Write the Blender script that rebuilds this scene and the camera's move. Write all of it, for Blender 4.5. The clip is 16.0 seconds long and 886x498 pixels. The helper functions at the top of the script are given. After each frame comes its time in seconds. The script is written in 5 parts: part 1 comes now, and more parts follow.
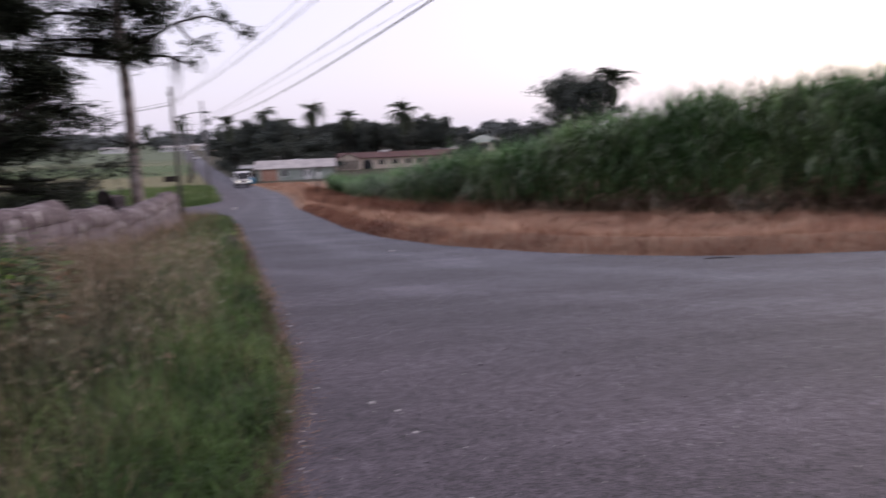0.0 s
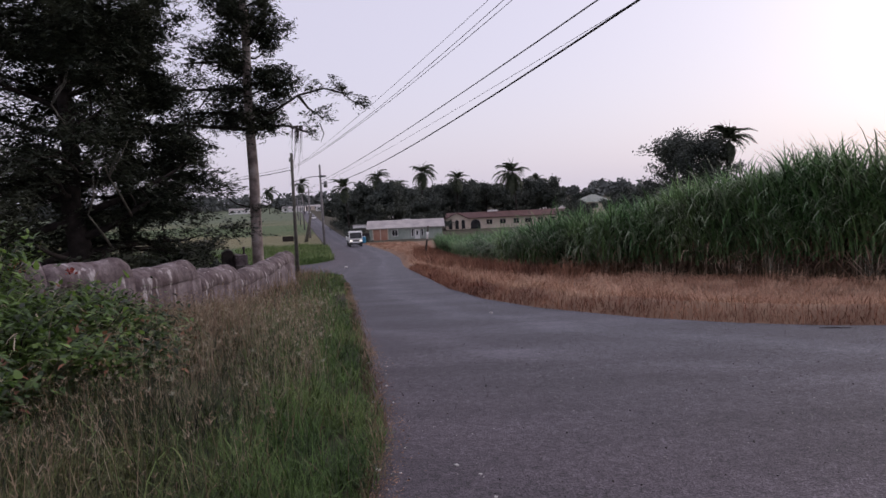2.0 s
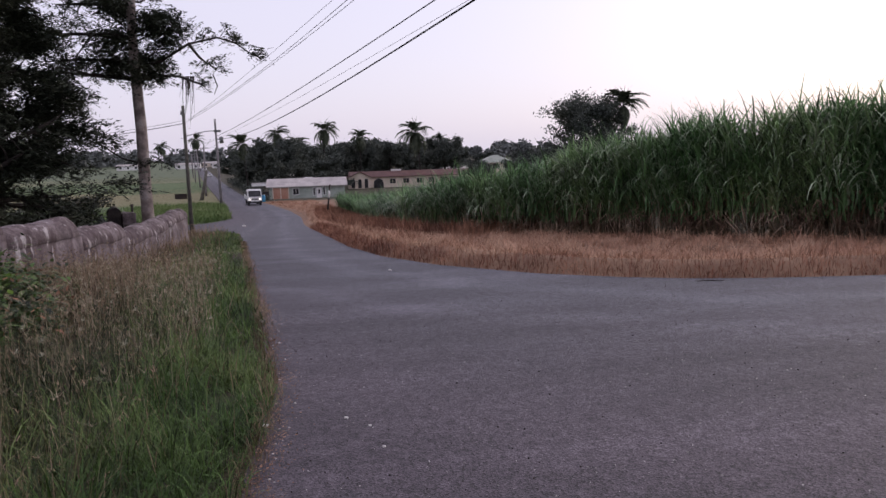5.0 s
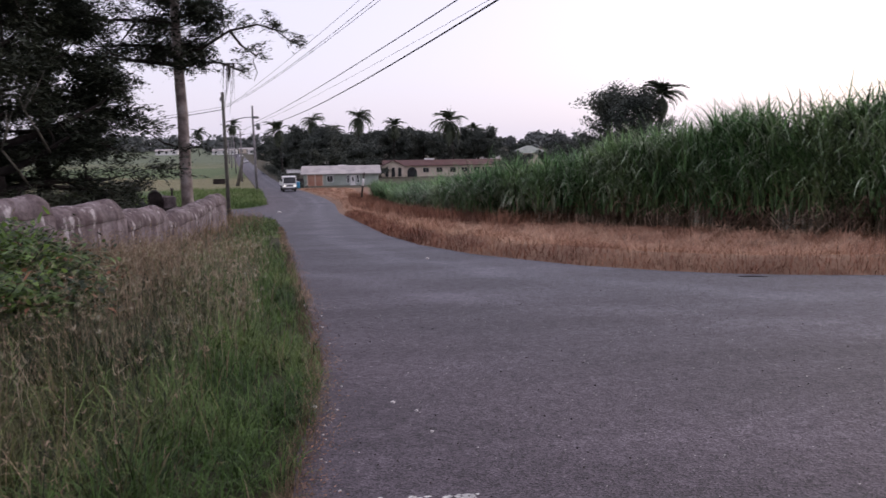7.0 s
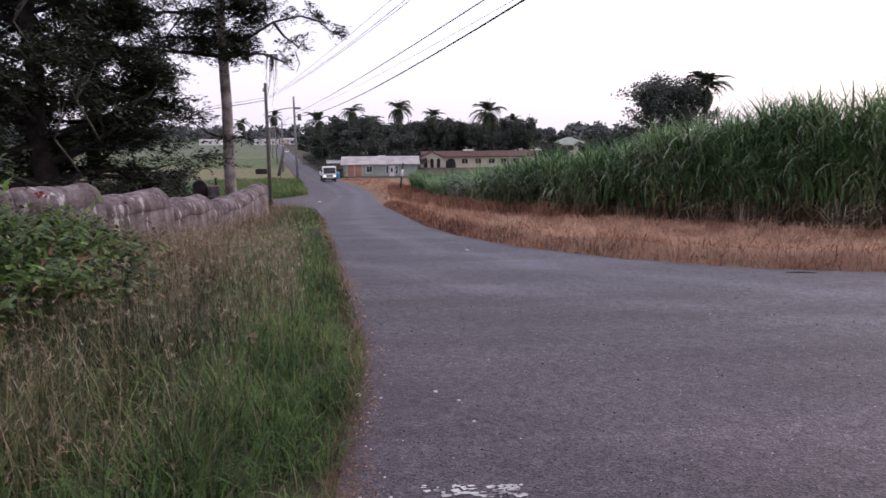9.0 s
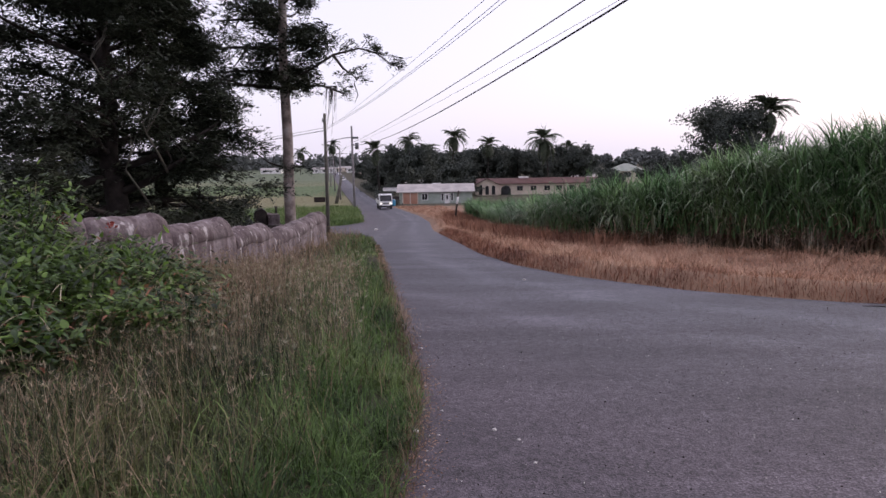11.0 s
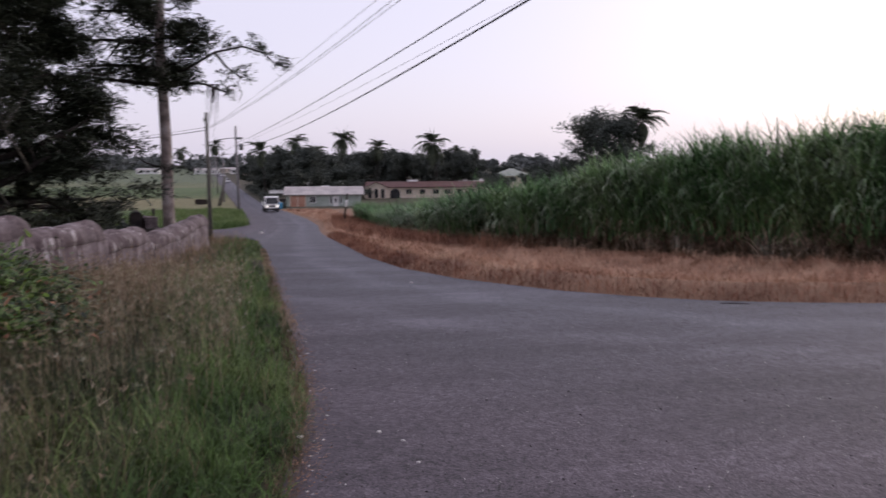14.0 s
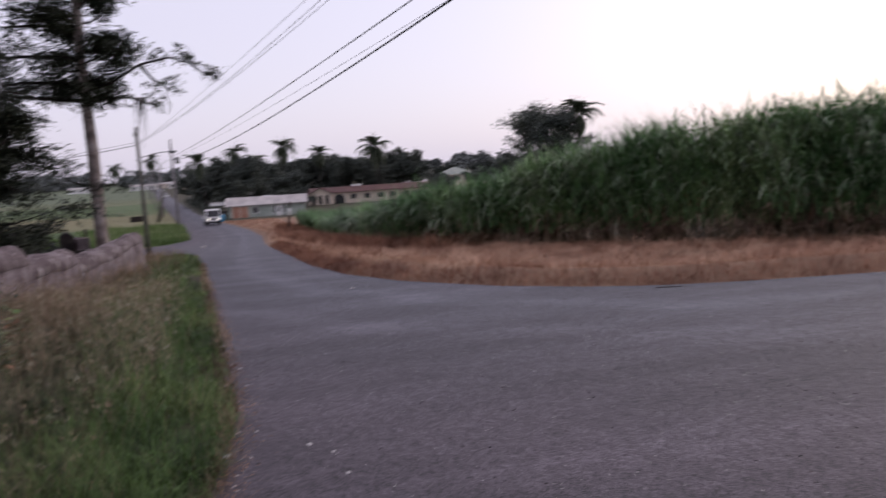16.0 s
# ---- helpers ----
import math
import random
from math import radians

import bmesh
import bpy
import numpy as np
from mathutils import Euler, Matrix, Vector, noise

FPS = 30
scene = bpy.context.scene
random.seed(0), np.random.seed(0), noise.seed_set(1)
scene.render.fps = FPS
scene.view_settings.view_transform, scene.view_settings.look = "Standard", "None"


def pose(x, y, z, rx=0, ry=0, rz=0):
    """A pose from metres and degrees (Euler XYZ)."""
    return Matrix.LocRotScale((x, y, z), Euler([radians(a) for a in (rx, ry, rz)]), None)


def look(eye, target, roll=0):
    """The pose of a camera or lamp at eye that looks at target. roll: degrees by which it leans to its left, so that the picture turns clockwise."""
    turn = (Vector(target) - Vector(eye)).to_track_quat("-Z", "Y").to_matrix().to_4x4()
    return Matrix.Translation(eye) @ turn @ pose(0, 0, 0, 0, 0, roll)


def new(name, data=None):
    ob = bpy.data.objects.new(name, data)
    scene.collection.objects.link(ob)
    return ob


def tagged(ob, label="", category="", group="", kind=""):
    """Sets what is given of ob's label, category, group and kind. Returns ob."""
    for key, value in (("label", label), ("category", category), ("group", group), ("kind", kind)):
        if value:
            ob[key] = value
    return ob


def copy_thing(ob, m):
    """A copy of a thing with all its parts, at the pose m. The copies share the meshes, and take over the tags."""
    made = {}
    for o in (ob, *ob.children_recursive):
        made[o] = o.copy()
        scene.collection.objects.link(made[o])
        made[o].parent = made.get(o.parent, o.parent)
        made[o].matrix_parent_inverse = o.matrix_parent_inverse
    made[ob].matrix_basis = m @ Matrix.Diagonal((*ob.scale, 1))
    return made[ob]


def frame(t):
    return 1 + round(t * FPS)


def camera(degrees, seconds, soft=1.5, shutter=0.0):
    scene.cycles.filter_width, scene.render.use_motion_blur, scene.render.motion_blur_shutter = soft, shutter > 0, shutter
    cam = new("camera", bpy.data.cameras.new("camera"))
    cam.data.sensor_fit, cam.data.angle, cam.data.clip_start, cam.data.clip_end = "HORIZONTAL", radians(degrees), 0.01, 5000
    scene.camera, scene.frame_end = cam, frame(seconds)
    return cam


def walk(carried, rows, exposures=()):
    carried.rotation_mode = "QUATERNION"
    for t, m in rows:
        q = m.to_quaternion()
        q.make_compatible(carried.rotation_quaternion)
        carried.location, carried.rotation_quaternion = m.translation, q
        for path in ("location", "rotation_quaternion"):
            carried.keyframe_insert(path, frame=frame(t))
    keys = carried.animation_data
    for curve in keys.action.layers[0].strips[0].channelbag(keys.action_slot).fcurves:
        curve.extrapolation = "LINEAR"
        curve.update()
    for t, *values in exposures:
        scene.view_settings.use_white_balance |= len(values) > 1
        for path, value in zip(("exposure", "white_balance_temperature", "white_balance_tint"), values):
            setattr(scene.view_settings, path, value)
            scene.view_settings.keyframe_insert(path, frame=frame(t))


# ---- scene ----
cam = camera(65.25, 16.0, soft=1.5, shutter=0.7)
# seconds, place, yaw, pitch, roll
ROWS = [
    (0.0, 0.019, 0.226, 1.449, -11.05, -9.50, -2.05),
    (0.5, 0.049, 0.093, 1.467, -1.27, -9.97, -3.07),
    (1.0, 0.096, -0.172, 1.586, 1.22, -7.36, -1.90),
    (1.5, 0.126, 0.011, 1.526, -1.36, -4.60, -2.18),
    (2.0, 0.127, 0.018, 1.525, -2.31, -4.27, -2.44),
    (2.5, 0.136, 0.025, 1.520, -3.05, -4.36, -2.53),
    (3.0, 0.135, 0.019, 1.512, -2.89, -4.93, -3.13),
    (3.5, 0.177, 0.038, 1.490, -5.20, -6.23, -3.95),
    (4.0, 0.217, 0.057, 1.473, -8.48, -7.74, -3.58),
    (4.2, 0.233, 0.025, 1.474, -9.91, -8.18, -2.77),
    (6.3, 0.136, 0.035, 1.483, -9.46, -7.38, -0.44),
    (6.5, 0.125, 0.030, 1.482, -9.49, -7.88, -0.67),
    (7.0, 0.098, 0.029, 1.472, -7.57, -8.68, -0.70),
    (7.5, 0.080, 0.015, 1.476, -6.64, -8.80, -0.40),
    (8.0, 0.071, -0.003, 1.477, -5.86, -9.08, -0.53),
    (8.5, 0.066, 0.003, 1.481, -5.81, -9.46, -0.23),
    (9.0, 0.056, 0.015, 1.476, -4.42, -9.37, -0.48),
    (9.5, 0.044, 0.006, 1.486, -3.29, -9.02, -0.99),
    (10.0, 0.017, 0.018, 1.512, -0.08, -7.95, -0.29),
    (10.2, 0.041, 0.105, 1.497, 0.23, -7.04, -1.19),
    (12.5, 0.000, 0.000, 1.550, 0.00, -7.26, 0.00),
    (13.0, -0.002, 0.014, 1.543, 0.00, -7.31, 0.20),
    (13.5, 0.034, -0.016, 1.544, -2.45, -7.44, 0.66),
    (14.0, 0.063, 0.010, 1.527, -9.06, -6.91, -0.07),
    (14.5, 0.098, 0.017, 1.517, -10.87, -7.27, -1.15),
    (15.0, 0.163, 0.008, 1.510, -9.43, -7.50, -2.02),
    (15.5, 0.226, 0.012, 1.497, -8.54, -7.83, -2.65),
    (16.0, 0.246, 0.036, 1.518, -13.28, -6.96, -3.25),
]

walk(cam, [(r[0], pose(r[1], r[2], r[3], 90 + r[5], 0, r[4]) @ pose(0, 0, 0, 0, 0, r[6])) for r in ROWS],
     [(t, stops, 6400, 14) for t, stops in (
         (0, 0.12), (0.5, 0.36), (1.0, 0.42), (1.5, -0.1), (2.0, -0.26), (3.0, -0.27), (3.5, -0.22), (4.2, -0.1), (6.3, -0.05), (7.0, 0.07), (8.0, 0.13), (9.0, 0.32),
         (10.0, 0.28), (12.5, 0.1), (13.5, 0.12), (14.0, -0.07), (14.5, -0.12), (15.5, -0.1), (16.0, -0.1))])

# ---- sky and light: a hazy evening sky, brighter to the east ----
world = bpy.data.worlds.new("evening_sky")
scene.world = world
world.use_nodes = True
wn, wl = world.node_tree.nodes, world.node_tree.links
wn.clear()
sky = wn.new("ShaderNodeTexSky")
sky.sky_type = "NISHITA"
sky.sun_disc = False
sky.sun_elevation, sky.sun_rotation = radians(24), radians(60)
sky.air_density, sky.dust_density, sky.ozone_density = 1.0, 4.0, 2.0
soft_sky = wn.new("ShaderNodeMixRGB")
soft_sky.inputs["Fac"].default_value = 0.66
soft_sky.inputs["Color2"].default_value = (8.15, 7.65, 8.95, 1)
back = wn.new("ShaderNodeBackground")
back.inputs["Strength"].default_value = 0.134
wout = wn.new("ShaderNodeOutputWorld")
wl.new(sky.outputs["Color"], soft_sky.inputs["Color1"])
wl.new(soft_sky.outputs["Color"], back.inputs["Color"])
wl.new(back.outputs["Background"], wout.inputs["Surface"])

sun_data = bpy.data.lights.new("sun", "SUN")
sun_data.energy, sun_data.angle, sun_data.color = 0.5, radians(40), (1.0, 0.9, 0.86)
sun = new("sun", sun_data)
sun.matrix_world = look((40, 30, 28), (0, 0, 0))


# ---- materials ----
def material(name, colors, scale=4.0, fine=60.0, rough=0.85, bump=0.25, metal=0.0, island=0.0, objrand=0.0,
             through_light=0.0, spec=0.3, detail=6.0):
    """Noise between colours at two scales, with bump; island and objrand shift the brightness piece by piece."""
    m = bpy.data.materials.new(name)
    m.use_nodes = True
    n, l = m.node_tree.nodes, m.node_tree.links
    b = n["Principled BSDF"]
    tc = n.new("ShaderNodeTexCoord")
    big, small = n.new("ShaderNodeTexNoise"), n.new("ShaderNodeTexNoise")
    big.inputs["Scale"].default_value, big.inputs["Detail"].default_value = scale, detail
    small.inputs["Scale"].default_value, small.inputs["Detail"].default_value = fine, 3
    for t in (big, small):
        l.new(tc.outputs["Object"], t.inputs["Vector"])
    ramp = n.new("ShaderNodeValToRGB")
    els = ramp.color_ramp.elements
    for i, c in enumerate(colors):
        at = 0.36 + 0.28 * i / max(1, len(colors) - 1)
        e = els[i] if i < 2 else els.new(at)
        e.position, e.color = at, (*c, 1)
    els[0].position = 0.36
    l.new(big.outputs["Fac"], ramp.inputs["Fac"])
    hsv = n.new("ShaderNodeHueSaturation")
    l.new(ramp.outputs["Color"], hsv.inputs["Color"])
    val = n.new("ShaderNodeMath")
    val.operation = "MULTIPLY_ADD"
    l.new(small.outputs["Fac"], val.inputs[0])
    val.inputs[1].default_value, val.inputs[2].default_value = 0.7, 0.65
    last = val
    if island or objrand:
        src = n.new("ShaderNodeNewGeometry").outputs["Random Per Island"] if island else n.new("ShaderNodeObjectInfo").outputs["Random"]
        k = island or objrand
        a = n.new("ShaderNodeMath")
        a.operation = "MULTIPLY_ADD"
        l.new(src, a.inputs[0])
        a.inputs[1].default_value, a.inputs[2].default_value = 2 * k, 1 - k
        mul = n.new("ShaderNodeMath")
        mul.operation = "MULTIPLY"
        l.new(a.outputs[0], mul.inputs[0])
        l.new(val.outputs[0], mul.inputs[1])
        last = mul
    l.new(last.outputs[0], hsv.inputs["Value"])
    l.new(hsv.outputs["Color"], b.inputs["Base Color"])
    b.inputs["Roughness"].default_value, b.inputs["Metallic"].default_value = rough, metal
    b.inputs["Specular IOR Level"].default_value = spec
    if bump:
        bp = n.new("ShaderNodeBump")
        bp.inputs["Strength"].default_value, bp.inputs["Distance"].default_value = bump, 0.02
        l.new(small.outputs["Fac"], bp.inputs["Height"])
        l.new(bp.outputs["Normal"], b.inputs["Normal"])
    if through_light:
        tr = n.new("ShaderNodeBsdfTranslucent")
        l.new(hsv.outputs["Color"], tr.inputs["Color"])
        mix = n.new("ShaderNodeMixShader")
        mix.inputs["Fac"].default_value = through_light
        l.new(b.outputs["BSDF"], mix.inputs[1])
        l.new(tr.outputs["BSDF"], mix.inputs[2])
        l.new(mix.outputs["Shader"], n["Material Output"].inputs["Surface"])
    return m


def weathered_stone():
    """Old limestone: mauve-grey, dark runs of damp down the face, pale lichen and flaking lime wash."""
    m = bpy.data.materials.new("wall_stone")
    m.use_nodes = True
    n, l = m.node_tree.nodes, m.node_tree.links
    b = n["Principled BSDF"]
    tc = n.new("ShaderNodeTexCoord")
    runs = n.new("ShaderNodeMapping")
    runs.inputs["Scale"].default_value = (5.0, 5.0, 0.7)
    l.new(tc.outputs["Object"], runs.inputs["Vector"])

    def tex(scale, det, vec, seed=0.0):
        t = n.new("ShaderNodeTexNoise")
        t.noise_dimensions = "4D"
        t.inputs["W"].default_value = seed
        t.inputs["Scale"].default_value, t.inputs["Detail"].default_value = scale, det
        l.new(vec, t.inputs["Vector"])
        return t.outputs["Fac"]

    def ramp(src, stops):
        r = n.new("ShaderNodeValToRGB")
        for i, (at, c) in enumerate(stops):
            e = r.color_ramp.elements[i] if i < 2 else r.color_ramp.elements.new(at)
            e.position, e.color = at, (*c, 1)
        l.new(src, r.inputs["Fac"])
        return r.outputs["Color"]

    def mix(kind, fac, p, q):
        k = n.new("ShaderNodeMixRGB")
        k.blend_type = kind
        if isinstance(fac, float):
            k.inputs["Fac"].default_value = fac
        else:
            l.new(fac, k.inputs["Fac"])
        l.new(p, k.inputs["Color1"])
        l.new(q, k.inputs["Color2"])
        return k.outputs["Color"]

    obj = tc.outputs["Object"]
    base = ramp(tex(1.7, 9, obj), ((0.3, (0.115, 0.088, 0.09)), (0.48, (0.19, 0.153, 0.158)), (0.68, (0.32, 0.275, 0.285))))
    base = mix("MULTIPLY", 0.75, base, ramp(tex(1.0, 5, runs.outputs["Vector"], 3.0), ((0.38, (0.42, 0.36, 0.36)), (0.58, (1.0, 1.0, 1.0)))))
    pale = n.new("ShaderNodeRGB")
    pale.outputs[0].default_value = (0.5, 0.46, 0.46, 1)
    base = mix("MIX", ramp(tex(1.5, 11, runs.outputs["Vector"], 8.0), ((0.585, (0, 0, 0)), (0.64, (0.85, 0.85, 0.85)))), base, pale.outputs[0])
    fine = tex(14, 6, obj, 5.0)
    base = mix("MULTIPLY", 0.7, base, ramp(fine, ((0.3, (0.55, 0.55, 0.55)), (0.65, (1.1, 1.1, 1.1)))))
    l.new(base, b.inputs["Base Color"])
    b.inputs["Roughness"].default_value, b.inputs["Specular IOR Level"].default_value = 0.95, 0.2
    bp = n.new("ShaderNodeBump")
    bp.inputs["Strength"].default_value, bp.inputs["Distance"].default_value = 0.9, 0.03
    l.new(fine, bp.inputs["Height"])
    l.new(bp.outputs["Normal"], b.inputs["Normal"])
    return m


def field_turf():
    """Pasture turf: green, with a seeding straw-coloured belt across the slope and a greyer one beyond."""
    m = bpy.data.materials.new("pasture_turf")
    m.use_nodes = True
    n, l = m.node_tree.nodes, m.node_tree.links
    b = n["Principled BSDF"]
    tc, xyz = n.new("ShaderNodeTexCoord"), n.new("ShaderNodeSeparateXYZ")
    l.new(tc.outputs["Object"], xyz.inputs["Vector"])
    wide, fine = n.new("ShaderNodeTexNoise"), n.new("ShaderNodeTexNoise")
    wide.inputs["Scale"].default_value, wide.inputs["Detail"].default_value = 0.03, 8
    fine.inputs["Scale"].default_value, fine.inputs["Detail"].default_value = 0.6, 8
    for t in (wide, fine):
        l.new(tc.outputs["Object"], t.inputs["Vector"])
    shift = n.new("ShaderNodeMath")
    shift.operation = "MULTIPLY_ADD"
    l.new(wide.outputs["Fac"], shift.inputs[0])
    shift.inputs[1].default_value = 90.0
    l.new(xyz.outputs["Y"], shift.inputs[2])
    part_of = n.new("ShaderNodeMapRange")
    part_of.inputs["From Min"].default_value, part_of.inputs["From Max"].default_value = 45.0, 445.0
    l.new(shift.outputs[0], part_of.inputs["Value"])
    ramp = n.new("ShaderNodeValToRGB")
    for i, (y, c) in enumerate(((65, (0.075, 0.115, 0.045)), (104, (0.085, 0.125, 0.052)), (124, (0.19, 0.18, 0.1)), (168, (0.2, 0.185, 0.105)), (185, (0.115, 0.15, 0.072)), (250, (0.105, 0.145, 0.075)), (270, (0.17, 0.175, 0.105)), (330, (0.13, 0.155, 0.1)))):
        e = ramp.color_ramp.elements[i] if i < 2 else ramp.color_ramp.elements.new(y / 400)
        e.position, e.color = y / 400, (*c, 1)
    l.new(part_of.outputs["Result"], ramp.inputs["Fac"])
    val = n.new("ShaderNodeMath")
    val.operation = "MULTIPLY_ADD"
    l.new(fine.outputs["Fac"], val.inputs[0])
    val.inputs[1].default_value, val.inputs[2].default_value = 0.9, 0.55
    hsv = n.new("ShaderNodeHueSaturation")
    l.new(ramp.outputs["Color"], hsv.inputs["Color"])
    l.new(val.outputs[0], hsv.inputs["Value"])
    l.new(hsv.outputs["Color"], b.inputs["Base Color"])
    b.inputs["Roughness"].default_value, b.inputs["Specular IOR Level"].default_value = 0.95, 0.15
    return m


def asphalt():
    """Worn asphalt: aggregate of light and dark chips, patches and long pale streaks."""
    m = bpy.data.materials.new("worn_asphalt")
    m.use_nodes = True
    n, l = m.node_tree.nodes, m.node_tree.links
    b = n["Principled BSDF"]
    tc = n.new("ShaderNodeTexCoord")
    chips, chips2 = n.new("ShaderNodeTexVoronoi"), n.new("ShaderNodeTexVoronoi")
    chips.inputs["Scale"].default_value, chips2.inputs["Scale"].default_value = 110, 26
    patchy, streak, fine = n.new("ShaderNodeTexNoise"), n.new("ShaderNodeTexNoise"), n.new("ShaderNodeTexNoise")
    patchy.inputs["Scale"].default_value, patchy.inputs["Detail"].default_value = 0.5, 7
    streak.inputs["Scale"].default_value, streak.inputs["Detail"].default_value = 0.55, 5
    fine.inputs["Scale"].default_value, fine.inputs["Detail"].default_value = 9, 8
    # distance from the outer edge of the bend: polished tracks that traffic leaves along it, plus painted sky sheen
    bend = n.new("ShaderNodeAttribute")
    bend.attribute_name = "from_edge"
    wander = n.new("ShaderNodeMath")
    wander.operation = "MULTIPLY_ADD"
    l.new(patchy.outputs["Fac"], wander.inputs[0])
    wander.inputs[1].default_value = 1.6
    l.new(bend.outputs["Fac"], wander.inputs[2])
    track_sheen = n.new("ShaderNodeValToRGB")
    te = track_sheen.color_ramp.elements
    # first two stops are lifted: the far road's sky sheen, put into the colour
    for i, (at, val) in enumerate(((0.06, 0.57), (0.16, 0.52), (0.21, 0.68), (0.25, 0.48), (0.33, 0.47), (0.37, 0.62), (0.42, 0.47), (0.55, 0.5), (0.62, 0.58), (0.7, 0.47), (1.0, 0.46))):
        q = te[i] if i < 2 else te.new(at)
        q.position, q.color = at, (val, val, val, 1)
    stretch = n.new("ShaderNodeMapping")
    stretch.inputs["Rotation"].default_value = (0, 0, radians(28))
    stretch.inputs["Scale"].default_value = (0.35, 2.2, 1)
    l.new(tc.outputs["Object"], stretch.inputs["Vector"])
    l.new(stretch.outputs["Vector"], streak.inputs["Vector"])
    for t in (chips, chips2, patchy, fine):
        l.new(tc.outputs["Object"], t.inputs["Vector"])
    tint = n.new("ShaderNodeValToRGB")
    e = tint.color_ramp.elements
    # bluish towards the outer edge: sky reflection painted as a base tint
    e[0].position, e[0].color = 0.1, (0.074, 0.0725, 0.087, 1)
    e[1].position, e[1].color = 0.72, (0.0655, 0.0545, 0.0645, 1)

    def scaled(src, lo, hi, a=0.0, z=1.0):
        r = n.new("ShaderNodeMapRange")
        r.inputs["From Min"].default_value, r.inputs["From Max"].default_value = a, z
        r.inputs["To Min"].default_value, r.inputs["To Max"].default_value = lo, hi
        l.new(src, r.inputs["Value"])
        return r.outputs["Result"]

    def times(p, q):
        k = n.new("ShaderNodeMath")
        k.operation = "MULTIPLY"
        l.new(p, k.inputs[0])
        l.new(q, k.inputs[1])
        return k.outputs[0]

    grey = n.new("ShaderNodeSeparateColor")
    l.new(chips.outputs["Color"], grey.inputs["Color"])
    grey2 = n.new("ShaderNodeSeparateColor")
    l.new(chips2.outputs["Color"], grey2.inputs["Color"])
    v = times(scaled(grey.outputs["Red"], 0.38, 1.65), scaled(grey2.outputs["Green"], 0.8, 1.2))
    v = times(v, scaled(streak.outputs["Fac"], 0.85, 1.35, 0.4, 0.75))
    l.new(scaled(wander.outputs[0], 0.0, 1.0, 0.0, 11.0), track_sheen.inputs["Fac"])
    l.new(scaled(wander.outputs[0], 0.0, 1.0, 1.5, 9.0), tint.inputs["Fac"])
    v = times(v, scaled(track_sheen.outputs["Color"], -0.05, 2.2))
    v = times(v, scaled(fine.outputs["Fac"], 0.82, 1.18, 0.25, 0.75))
    hsv = n.new("ShaderNodeHueSaturation")
    l.new(tint.outputs["Color"], hsv.inputs["Color"])
    l.new(v, hsv.inputs["Value"])
    l.new(hsv.outputs["Color"], b.inputs["Base Color"])
    b.inputs["Roughness"].default_value, b.inputs["Specular IOR Level"].default_value = 0.68, 0.25
    bp = n.new("ShaderNodeBump")
    bp.inputs["Strength"].default_value, bp.inputs["Distance"].default_value = 0.6, 0.006
    l.new(chips.outputs["Distance"], bp.inputs["Height"])
    l.new(bp.outputs["Normal"], b.inputs["Normal"])
    return m


